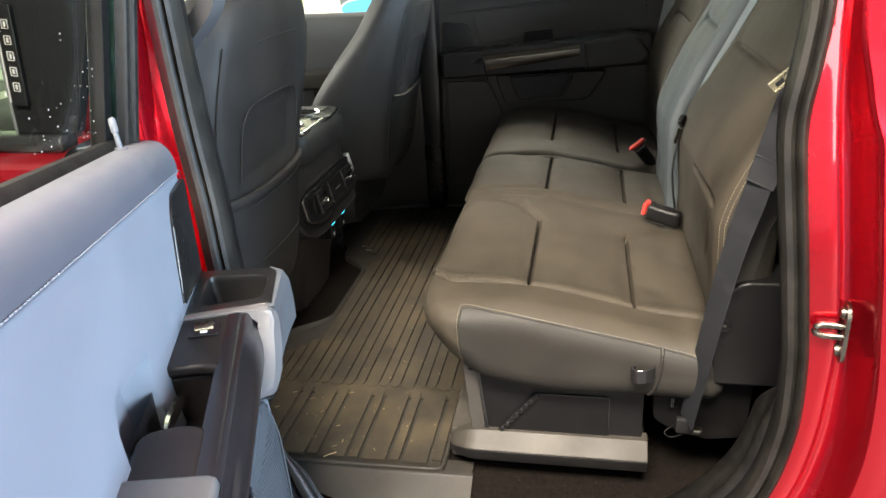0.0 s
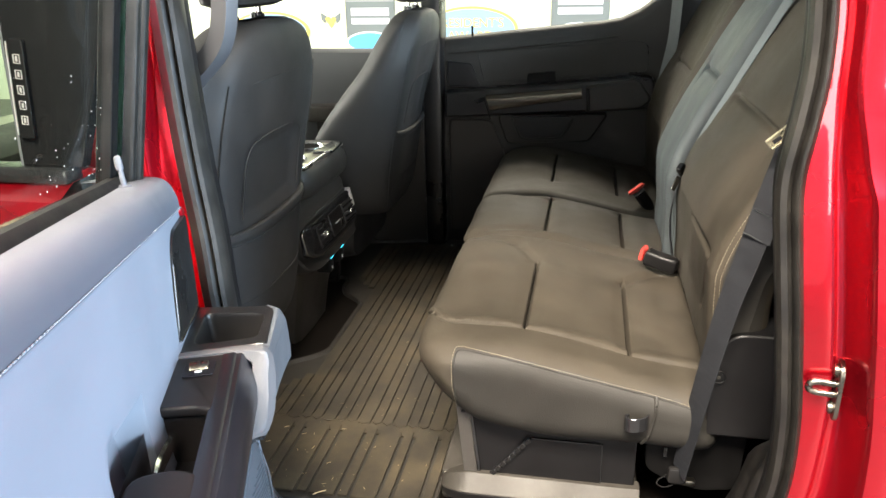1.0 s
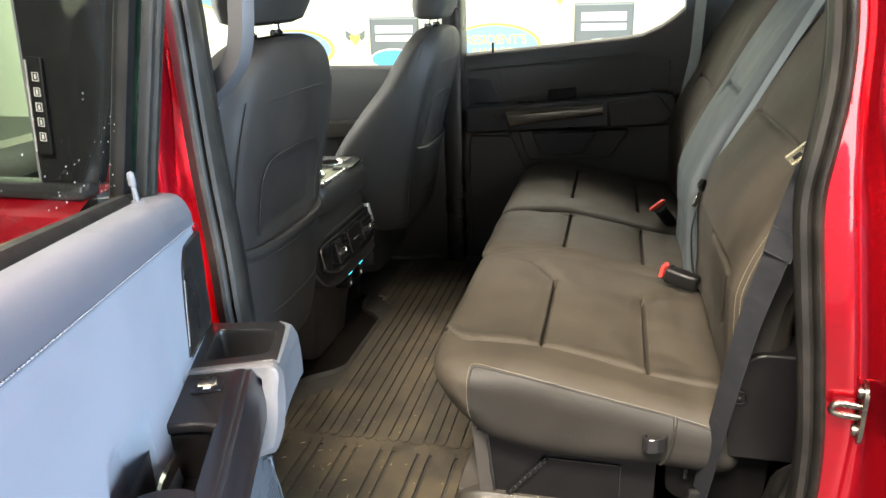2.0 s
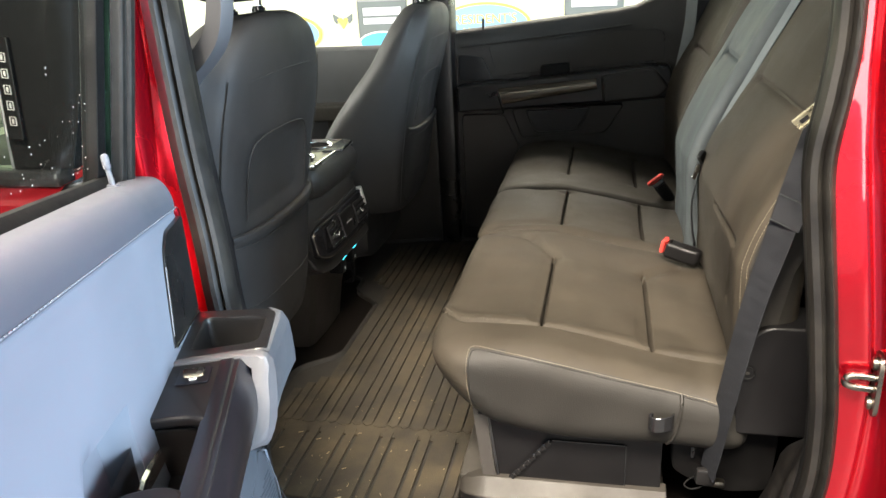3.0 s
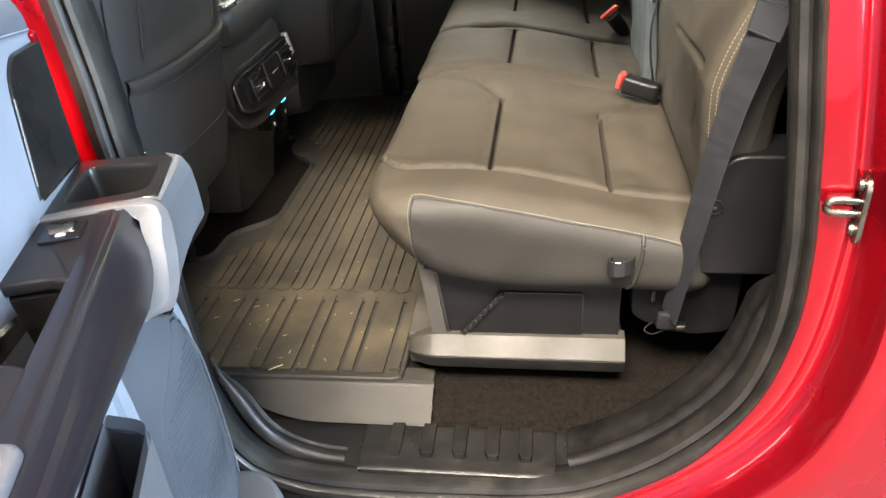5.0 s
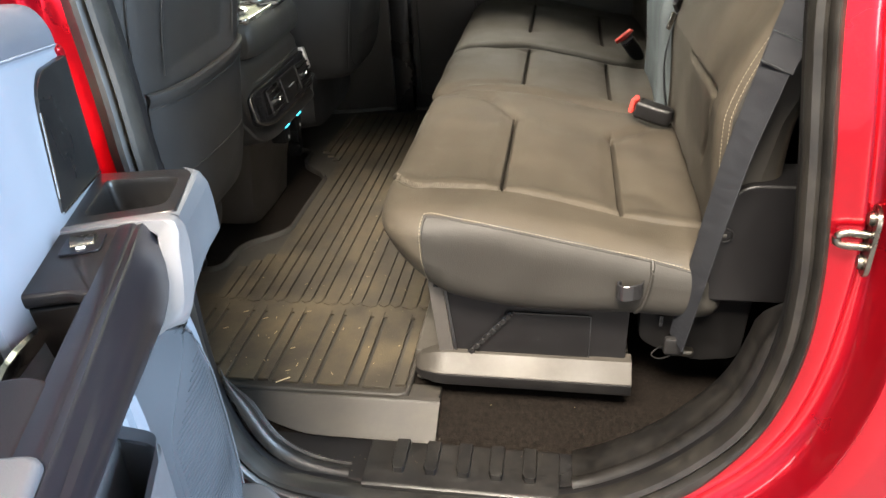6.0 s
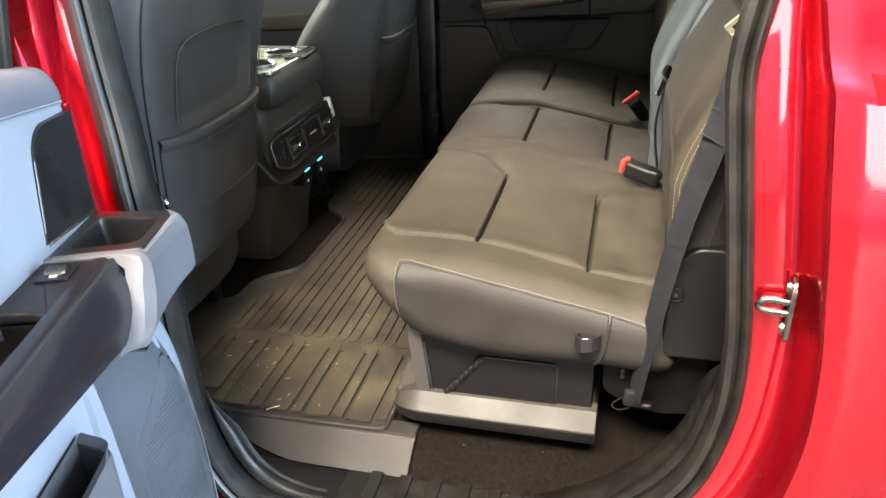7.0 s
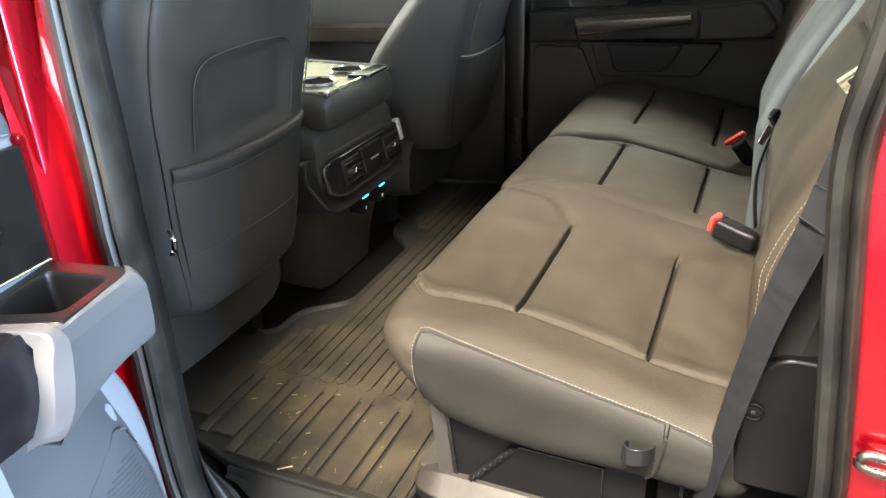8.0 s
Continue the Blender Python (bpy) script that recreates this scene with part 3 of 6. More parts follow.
US = [(-0.012, 0.055), (-0.011, 0.03), (-0.006, 0.010), (0.002, 0.002), (0.012, 0.0)] + [(0.05 * k, 0.0) for k in range(1, 7)] + [(0.342 + 0.008 * k, 0.0) for k in range(19)] + [(0.05 * k, 0.0) for k in range(10, 20)]
upper = smooth_line([(-0.068, 0.742, 1), (-0.045, 0.746, 1), (-0.02, 0.744, 1), (-0.008, 0.735, 1), (-0.001, 0.718, 1), (0.0, 0.702, 1)], 4)
lower = smooth_line([(0.0, 0.702, 1), (-0.0025, 0.697, 1), (0.001, 0.68, 1), (0.0015, 0.65, 1), (0.002, 0.60, 1), (0.004, 0.54, 1), (0.012, 0.48, 0.9), (0.035, 0.43, 0.7), (0.055, 0.38, 0.5), (0.065, 0.30, 0.3), (0.067, 0.15, 0.1), (0.062, -0.02, 0), (0.04, -0.10, 0)], 4)
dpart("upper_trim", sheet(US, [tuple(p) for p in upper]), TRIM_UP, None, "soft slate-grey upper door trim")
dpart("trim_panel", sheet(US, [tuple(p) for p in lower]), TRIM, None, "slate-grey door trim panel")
dpart("stitching", stitches(bmesh.new(), [(0.012 + 0.04 * k, 0.0012, 0.7045 + dz(0.012 + 0.04 * k)) for k in range(24)], 0.0042, 0.0026, 0.0006), PALE_THREAD, None, "grey seam stitching")
skin = grid(bmesh.new(), [[(u, n, z) for n, z in ((-0.075, 0.742 + dz(u)), (-0.10, 0.74 + dz(u)), (-0.125, 0.70), (-0.145, 0.5), (-0.145, 0.2), (-0.12, -0.1), (-0.10, -0.25), (0.0, -0.26), (0.03, -0.10))] for u in (-0.02, 0.3, 0.6, 0.93)])
dpart("outer_skin", skin, RED, None, "glossy red outer skin")
dpart("hinge_end", boxed((-0.022, -0.13, -0.22), (-0.008, 0.0, 0.70), 0.006), RED, None, "red painted hinge end")
dpart("latch_end", boxed((0.925, -0.13, -0.22), (0.945, 0.03, 0.86), 0.006), RED, None, "red painted latch end")
# window frame, leaning in above the sill
def leaned(bm):
    for v in bm.verts:
        v.co.y += 0.19 * max(0.0, v.co.z - 0.745)
    return bm


bm = bmesh.new()
box(bm, (0.020, -0.088, 0.735), (0.039, -0.036, 1.16), 0.007)
box(bm, (0.036, -0.084, 0.74), (0.054, -0.042, 1.16), 0.006)
dpart("window_post", leaned(bm), RUBBER, None, "dark window post with rubber lips")
bm = bmesh.new()
box(bm, (0.060, -0.079, 0.74), (0.094, -0.060, 1.16), 0.003)
rows = []
for u in [0.062 + 0.05 * k for k in range(18)]:
    rows.append([(u, n, z + dz(u)) for n, z in ((-0.045, 0.742), (-0.049, 0.750), (-0.055, 0.755), (-0.064, 0.755), (-0.068, 0.749), (-0.069, 0.74))])
grid(bm, rows)
dpart("glass_seal", leaned(bm), DEEP, None, "black glass run channel")
dpart("header", leaned(boxed((-0.02, -0.09, 1.14), (0.93, -0.03, 1.19), 0.01)), TRIM_DARK)
pane = dpart("window_pane", leaned(boxed((0.092, -0.0735, 0.745), (0.90, -0.0695, 1.15))), DOOR_TINT, None, "clear door window glass", False)
pane.visible_shadow = False
bm = bmesh.new()
rnd = random.Random(21)
for k in range(48):
    u, z = 0.10 + 0.5 * rnd.random() ** 1.5, 0.765 + 0.10 * rnd.random() ** 1.8
    z += dz(u)
    bmesh.ops.create_icosphere(bm, subdivisions=1, radius=rnd.uniform(0.0003, 0.0008), matrix=Matrix.Translation((u, -0.0690, z)) @ Matrix.Diagonal((1, 0.5, rnd.uniform(1, 1.5), 1)))
tagged(dpart("water_drops", leaned(bm), GREY_PRINT, pane, "dried pale water drops on the glass"), kind="stuff")
dpart("glass_edge", leaned(boxed((0.0545, -0.0700, 0.748), (0.0595, -0.0560, 1.15))), glass("glass_edge", (0.55, 0.85, 0.72), 0.3), pane, "greenish glass edge", False)
# lock post
bm = bmesh.new()
pz = 0.744 + dz(0.112)
disc(bm, (0.112, -0.038, pz + 0.002), (0, 0, 1), 0.0075, 0.004, 20, 0.001)
tube(bm, [(0.112, -0.038, pz), (0.111, -0.039, pz + 0.010), (0.110, -0.040, pz + 0.020), (0.1098, -0.0402, pz + 0.0215), (0.109, -0.041, pz + 0.030), (0.108, -0.0415, pz + 0.035), (0.1075, -0.042, pz + 0.0365)], [0.0034, 0.0030, 0.0028, 0.0041, 0.0042, 0.0038, 0.002], 14)
knob = dpart("lock_knob", bm, TRIM_UP, None, "slim grey door lock pin")
dpart("lock_ring", disc(bmesh.new(), (0.112, -0.038, pz + 0.0005), (0, 0, 1), 0.0125, 0.003, 24, 0.001), TRIM_UP, knob, "round grommet")
# dark bezel panel ahead of the armrest
bz = [(0.002, 0.693 + dz(0)), (0.100, 0.688 + dz(0.1)), (0.132, 0.672 + dz(0.13)), (0.162, 0.578 + dz(0.16)), (0.166, 0.566 + dz(0.165)), (0.002, 0.566)]
bm = bmesh.new()
prism(bm, round_poly(bz, [0.004, 0.02, 0.02, 0.008, 0.003, 0.003]), "y", -0.004, 0.0045, 0.002)
bezel = dpart("bezel_panel", bm, TRIM_DARK, None, "smooth charcoal bezel panel")
tb = bmesh.new()
tube(tb, [(0.1385, 0.0045, 0.655 + dz(0.1385)), (0.150, 0.0045, 0.618 + dz(0.15)), (0.1615, 0.0045, 0.580 + dz(0.16))], 0.0012, 6)
tube(tb, [(0.166, 0.005, 0.5665 + dz(0.166)), (0.09, 0.005, 0.566 + dz(0.09)), (0.006, 0.005, 0.5655)], 0.0014, 6)
dpart("bright_line", tb, CHROME, bezel, "thin bright trim line")

# armrest: cup block, silver strap, black rest with a bin
def ra(u):
    """The armrest's top edge climbs along the door."""
    return 0.563 + 0.112 * u


def slant(poly, z0, z1, bevel):
    """A block over the plan poly (u, n); z0 and z1 count from the armrest's top."""
    tmp = bmesh.new()
    prism(tmp, poly, "z", z0, z1, bevel, None, 3)
    for v in tmp.verts:
        v.co.z += ra(v.co.x)
    return tmp


def hollow(outer, inner, top, foot, floor_, bevel, climb):
    """A block with a pocket in its top: both plans have the same number of points."""
    bm = bmesh.new()
    def ring_at(poly, z, f=0.0):
        cu, cn = sum(p[0] for p in poly) / len(poly), sum(p[1] for p in poly) / len(poly)
        return [bm.verts.new((u + (cu - u) * f, n + (cn - n) * f, z + climb(u))) for u, n in poly]
    k = len(outer)
    seq = [ring_at(outer, foot, 0.06), ring_at(outer, top - bevel * 2), ring_at(outer, top - bevel * 0.7, 0.008), ring_at(outer, top, 0.04),
           ring_at(inner, top, -0.05), ring_at(inner, top - bevel * 0.5, -0.02), ring_at(inner, top - bevel * 1.5, 0.0), ring_at(inner, floor_ + 0.006, 0.10), ring_at(inner, floor_, 0.18)]
    for a, b in zip(seq, seq[1:]):
        for j in range(k):
            i = (j + 1) % k
            bm.faces.new((a[j], a[i], b[i], b[j]))
    bm.faces.new(seq[-1])
    bm.faces.new(seq[0][::-1])
    return bm


armrest = dpart("armrest", hollow(round_poly([(0.003, 0.0), (0.174, 0.0), (0.171, 0.099), (0.046, 0.106), (0.028, 0.096)], [0.004, 0.003, 0.006, 0.016, 0.02], 6),
                                  round_poly([(0.040, 0.018), (0.146, 0.016), (0.143, 0.086), (0.066, 0.092), (0.056, 0.080)], [0.012, 0.012, 0.014, 0.012, 0.01], 6),
                                  0.0, -0.070, -0.046, 0.004, ra), TRIM_DARK, None, "charcoal pull cup block of the armrest")
# outer cheek: a dark chamfer above, a slate face below that tapers to the foot of the strap
COLUMNS = [0.0, 0.12, 0.3, 0.5, 0.7, 0.88, 0.96, 1.0]


def cheek_column(f):
    u = 0.174 - 0.138 * f
    un = 0.199 - 0.154 * f
    foot = 0.472 + 0.018 * f + 0.010 * math.sin(math.pi * f)
    return u, 0.099 + 0.010 * f, un, 0.089 + 0.031 * f, foot


bm = bmesh.new()
rows = []
for f in COLUMNS:
    u, n, un, nn, foot = cheek_column(f)
    rows.append([(u, n - 0.010, ra(u) - 0.0005), (u, n - 0.003, ra(u) - 0.001), (u, n + 0.002, ra(u) - 0.004), (u, n + 0.0030 + 0.0045 * f, ra(u) - 0.016), (u, n + 0.0035 + 0.005 * f, ra(u) - 0.020)])
u, n, un, nn, foot = cheek_column(1.0)
rows.append([(u - 0.010, n - 0.016, ra(u) - 0.001), (u - 0.011, n - 0.012, ra(u) - 0.002), (u - 0.012, n - 0.009, ra(u) - 0.005), (u - 0.014, n - 0.006, ra(u) - 0.016), (u - 0.014, n - 0.006, ra(u) - 0.020)])
grid(bm, rows)
dpart("top_chamfer", bm, TRIM_MID, armrest, "dark slate chamfered top edge")
bm = bmesh.new()
rows = []
for f in COLUMNS:
    u, n, un, nn, foot = cheek_column(f)
    top = ra(u) - 0.0195
    w = 0.0035 + 0.005 * f
    rows.append([(u, n + w, top), (u + (un - u) * 0.3, n + w + 0.001 + (nn - n - w) * 0.3, top + (foot - top) * 0.3), (u + (un - u) * 0.65, n + w + 0.001 + (nn - n - w) * 0.65, top + (foot - top) * 0.65), (un, nn, foot + 0.006), (un, nn - 0.004, foot), (un, nn - 0.03, foot + 0.002)])
u, n, un, nn, foot = cheek_column(1.0)
rows.append([(u - 0.014, n - 0.006, ra(u) - 0.0195), (u - 0.012, n - 0.005, ra(u) - 0.035), (u - 0.006, n - 0.004, ra(u) - 0.055), (un - 0.012, nn - 0.014, foot + 0.008), (un - 0.012, nn - 0.016, foot + 0.003), (un - 0.012, nn - 0.04, foot + 0.004)])
grid(bm, rows)
dpart("cheek", bm, TRIM_MID, armrest, "slate outer cheek")
# silver band over the top and down the outer corner, ending in a blunt tip
bm = bmesh.new()
rows = []
for n, z, lo, hi in ((-0.001, 0.0, 0.172, 0.186), (0.03, 0.001, 0.1715, 0.186), (0.06, 0.001, 0.1705, 0.1865), (0.080, 0.0005, 0.1695, 0.1880), (0.092, -0.0015, 0.1690, 0.1890), (0.099, -0.006, 0.1695, 0.1905), (0.1035, -0.016, 0.1715, 0.1935),
                     (0.1045, -0.030, 0.1745, 0.1985), (0.1035, -0.055, 0.1800, 0.2050), (0.100, -0.080, 0.1855, 0.2100), (0.0955, -0.094, 0.1900, 0.2130), (0.0905, -0.104, 0.1945, 0.2100), (0.086, -0.108, 0.198, 0.206)):
    drop = max(0.0, -z)
    side = min(0.016, drop * 0.5)
    rows.append([(lo, n - 0.012, ra(lo) + z - 0.010), (lo, n - 0.001, ra(lo) + z), (lo + 0.002, n + 0.001, ra(lo) + z + 0.0012), (hi - 0.003, n + 0.001 - side * 0.5, ra(hi) + z + 0.0012), (hi, n - 0.001 - side, ra(hi) + z), (hi + 0.0005, n - 0.014 - side, ra(hi) + z - 0.008)])
grid(bm, rows)
dpart("trim_strap", bm, SILVER, armrest, "satin silver wrap-over trim")

# black rest: switch pad, open bin, rear pad, with a rail along the outer side
bm = slant(round_poly([(0.1865, 0.0), (0.313, -0.002), (0.316, 0.036), (0.325, 0.049), (0.325, 0.056), (0.1865, 0.056)], [0.003, 0.008, 0.006, 0.004, 0.003, 0.003]), -0.012, -0.0003, 0.004)
rest = dpart("arm_pad", bm, ARM_TOP, None, "black hard plastic armrest", False)
part_front = slant(round_poly([(0.190, 0.0), (0.309, 0.0), (0.312, 0.050), (0.190, 0.060)], 0.003), -0.075, -0.014, 0.003)
dpart("pad_front", part_front, ARM_TOP, rest, "black front wall of the bin", False)
bm = bmesh.new()
RAIL_US = (0.187, 0.20, 0.26, 0.34, 0.45, 0.6, 0.75, 0.9)
rows = []
for u in RAIL_US:
    d = max(0.03, 0.098 - 0.15 * (u - 0.19))
    rows.append([(u, n, z + ra(u)) for n, z in ((0.046, -0.060), (0.047, -0.010), (0.0485, -0.003), (0.052, -0.0002), (0.062, 0.0004), (0.0650, -0.0004), (0.0662, -0.0018), (0.0690, -0.0018), (0.0712, -0.0010), (0.0735, -0.0030),
                                                (0.0770, -0.010), (0.0815, -0.24 * d), (0.0845, -0.40 * d), (0.0840, -0.60 * d), (0.0795, -0.80 * d), (0.0720, -d), (0.066, -1.02 * d), (0.02, -1.0 * d))])
grid(bm, rows)
dpart("rest_face", bm, ARM_BLACK, rest, "curved black outer rail")
bm = bmesh.new()
grid(bm, [[(u, n, z + ra(u)) for n, z in ((-0.002, 0.0), (-0.001, -0.064), (0.05, -0.066))] for u in (0.300, 0.36, 0.46)])
dpart("bin_floor", bm, BIN, rest, "black bin floor")
bm = slant(round_poly([(0.432, -0.002), (0.508, -0.002), (0.520, 0.056), (0.44, 0.056), (0.427, 0.036)], [0.020, 0.003, 0.003, 0.012, 0.012]), -0.060, 0.0, 0.006)
dpart("rear_pad", bm, ARM_TOP, rest, "black rear pad of the armrest")
bm = slant(round_poly([(0.505, -0.002), (0.90, -0.002), (0.90, 0.070), (0.518, 0.070)], [0.01, 0.004, 0.004, 0.01]), -0.06, 0.006, 0.006)
dpart("pull_handle", bm, TRIM_MID, rest, "slate pull handle")
# release lever: a thin bright blade that leans out of the bin
bm = bmesh.new()
rows = []
for u, z, h in ((0.322, 0.571, 0.003), (0.327, 0.574, 0.006), (0.35, 0.581, 0.008), (0.38, 0.589, 0.009), (0.405, 0.595, 0.008), (0.418, 0.597, 0.005)):
    rows.append([(u, 0.013, z - h), (u, 0.016, z - h * 1.1), (u, 0.0185, z - h * 0.6), (u, 0.0175, z + h * 0.7), (u, 0.015, z + h), (u, 0.013, z + h * 0.6)])
grid(bm, rows, True, False, True)
dpart("door_lever", bm, CHROME, rest, "bright metal door release lever")
# window switch in a shallow recess
bm = bmesh.new()
prism(bm, round_poly([(0.206, 0.014), (0.246, 0.014), (0.246, 0.046), (0.206, 0.046)], 0.004), "z", 0.0, 0.002, 0.001)
for v in bm.verts:
    v.co.z += ra(v.co.x)
sw = dpart("switch_plate", bm, ARM_BLACK, rest)
bm = bmesh.new()
rows = []
for u, z in ((0.212, 0.002), (0.214, 0.0055), (0.219, 0.0075), (0.225, 0.0070), (0.229, 0.0045), (0.231, 0.002)):
    rows.append([(u, 0.020, ra(u) + 0.001), (u, 0.0205, ra(u) + z), (u, 0.030, ra(u) + z - 0.0008), (u, 0.0395, ra(u) + z), (u, 0.040, ra(u) + 0.001)])
grid(bm, rows)
dpart("window_switch", bm, STEEL, sw, "bright window switch")
# small white box that paints in the bright reflection by the switch
dpart("switch_glint", boxed((0.2355, 0.027, 0.0022 + ra(0.237)), (0.2385, 0.034, 0.0030 + ra(0.237))), WHITE, sw, "white fleck painted as the switch's reflection", False)
# lower panel: speaker, map pocket
SECTION = [(0.60, 0.002, 1.0), (0.54, 0.004, 1.0), (0.48, 0.012, 0.9), (0.43, 0.035, 0.7), (0.38, 0.055, 0.5), (0.30, 0.065, 0.3), (0.15, 0.067, 0.1), (-0.02, 0.062, 0.0)]


def on_face(u, z, lift):
    """A point of the lower panel's face, lifted off it."""
    for a, b in zip(SECTION, SECTION[1:]):
        if b[0] <= z <= a[0]:
            f = (a[0] - z) / (a[0] - b[0])
            return (u, (a[1] + (b[1] - a[1]) * f) * flare(u, z) + lift, z + dz(u) * (a[2] + (b[2] - a[2]) * f))
    return (u, 0.062 * flare(u, z) + lift, z)


def on_panel(poly, lift):
    """A thin raised cover that follows the flared panel: rows from its hinge edge to its rear edge."""
    rows = [[on_face(u0 - 0.003 + (u1 - u0 + 0.005) * k / 10, z, -0.004) for k in range(11)] for z, u0, u1 in poly[:1]]
    for z, u0, u1 in poly:
        us_ = [u0 + (u1 - u0) * k / 8 for k in range(9)]
        rows.append([on_face(u0 - 0.003, z, -0.004)] + [on_face(u, z, lift) for u in us_] + [on_face(u1 + 0.002, z, -0.003)])
    return grid(bmesh.new(), rows)


# a darker sheet laid over the lower hinge end of the trim panel
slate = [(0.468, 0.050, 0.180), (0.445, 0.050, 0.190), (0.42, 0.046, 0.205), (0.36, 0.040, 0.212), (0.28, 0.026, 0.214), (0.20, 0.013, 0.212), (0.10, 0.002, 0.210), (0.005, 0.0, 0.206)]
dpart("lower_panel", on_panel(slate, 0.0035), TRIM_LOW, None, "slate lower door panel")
# paler strip beside it, painting in the light the trim catches
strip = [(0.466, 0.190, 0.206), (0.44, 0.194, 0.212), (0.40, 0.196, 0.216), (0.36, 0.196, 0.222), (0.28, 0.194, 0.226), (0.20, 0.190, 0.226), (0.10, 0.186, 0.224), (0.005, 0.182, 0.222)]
dpart("panel_sheen", on_panel(strip, 0.0075), TRIM, None, "pale grey strip for light caught on the panel")
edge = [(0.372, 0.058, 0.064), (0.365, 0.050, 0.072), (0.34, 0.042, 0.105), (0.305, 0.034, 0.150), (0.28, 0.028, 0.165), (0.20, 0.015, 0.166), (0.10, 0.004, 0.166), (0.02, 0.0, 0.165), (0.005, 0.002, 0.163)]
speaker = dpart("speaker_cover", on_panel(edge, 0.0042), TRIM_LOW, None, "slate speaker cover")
bm = bmesh.new()
for k in range(50):
    z = 0.335 - 0.0064 * k
    u0 = 0.012 + 0.09 * z + 0.008
    u1 = min(0.156, 0.055 + (0.345 - z) * 1.6)
    if u1 - u0 > 0.006:
        tube(bm, [on_face(u0 + (u1 - u0) * i / 6, z, 0.0042) for i in range(7)], 0.0012, 4)
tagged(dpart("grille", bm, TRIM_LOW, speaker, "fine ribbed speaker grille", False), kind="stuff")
bm = bmesh.new()
tube(bm, [on_face(u0 - 0.001, z, 0.006) for z, u0, u1 in edge], 0.0016, 6)
dpart("cover_edge", bm, TRIM_MID, speaker)
pocket = hollow(round_poly([(0.258, 0.016), (0.85, 0.016), (0.85, 0.062), (0.285, 0.062)], [0.004, 0.004, 0.02, 0.03], 5), round_poly([(0.270, 0.019), (0.83, 0.019), (0.83, 0.056), (0.294, 0.056)], [0.004, 0.004, 0.012, 0.016], 5), 0.375, -0.12, 0.0, 0.004, dz)
dpart("map_pocket", pocket, TRIM_MID, None, "slate map pocket")
bm = bmesh.new()
prism(bm, round_poly([(-0.01, 0.05), (0.20, 0.05), (0.20, 0.13), (0.05, 0.13), (0.0, 0.10)], [0.01, 0.01, 0.03, 0.04, 0.04]), "z", -0.10, 0.06, 0.012, None, 3)
dpart("bottle_holder", bm, TRIM_MID, None, "rounded slate bottle holder")

# ---------------------------------------------------------------- rear bench
bench = thing("rear_bench_seat", "dark grey cloth rear bench seat with light stitching", "car seat", m=pose(0.25, CL, 0.0))
CUSHION = [(0.10, 0.213), (0.055, 0.228), (0.010, 0.262), (-0.024, 0.302), (-0.040, 0.338), (-0.022, 0.364), (0.025, 0.375), (0.085, 0.376), (0.154, 0.372), (0.25, 0.354), (0.345, 0.333), (0.41, 0.321), (0.475, 0.308), (0.495, 0.25), (0.475, 0.20), (0.35, 0.200), (0.21, 0.198)]


def medial(p, a, b):
    """The point of the line a-b (in x and z) nearest to p."""
    ab = b - a
    f = max(0.0, min(1.0, ((p[0] - a.x) * ab.x + (p[2] - a.z) * ab.z) / (ab.x ** 2 + ab.z ** 2)))
    return a + ab * f


def drawn_in(p, d, a, b):
    """p moved by d towards the line a-b."""
    m = medial(p, a, b)
    v = Vector((m.x - p[0], 0, m.z - p[2]))
    return Vector((p[0], p[1], p[2])) + v * min(0.92, d / max(v.length, 1e-6))


def domed(rows, a, b):
    """Rows with their two ends closed by rings that shrink to the line a-b."""
    def shrink(row):
        out = []
        for f in (0.35, 0.7, 0.97):
            ring_ = []
            for p in row:
                m = medial(p, a, b)
                ring_.append((p[0] + (m.x - p[0]) * f, p[1], p[2] + (m.z - p[2]) * f))
            out.append(ring_)
        return out
    return shrink(rows[0])[::-1] + rows + shrink(rows[-1])


def skin_of(bm):
    from mathutils.bvhtree import BVHTree
    return BVHTree.FromBMesh(bm)


def laid(tree, pts, way, off=0.0):
    """Points pushed along way on to a surface, then lifted by off."""
    out = []
    way = Vector(way)
    for p in pts:
        hit = tree.ray_cast(Vector(p), way)
        if hit[0] is not None:
            out.append(hit[0] - way * off)
    return out


def dense_profile(grooves):
    P = smooth_line([(x, 0, z) for x, z in CUSHION], 8, True)
    out = []
    for i, p in enumerate(P):
        q = P[(i + 1) % len(P)]
        top = p.z > 0.30 and -0.05 < p.x < 0.5
        near = any(abs((p.x + q.x) / 2 - g) < 0.026 for g in grooves) and top
        k = 8 if near else 1
        for j in range(k):
            out.append(p.lerp(q, j / k))
    return out


SA, SB = Vector((0.065, 0, 0.298)), Vector((0.445, 0, 0.258))
BA, BB = Vector((0.505, 0, 0.40)), Vector((0.590, 0, 0.880))


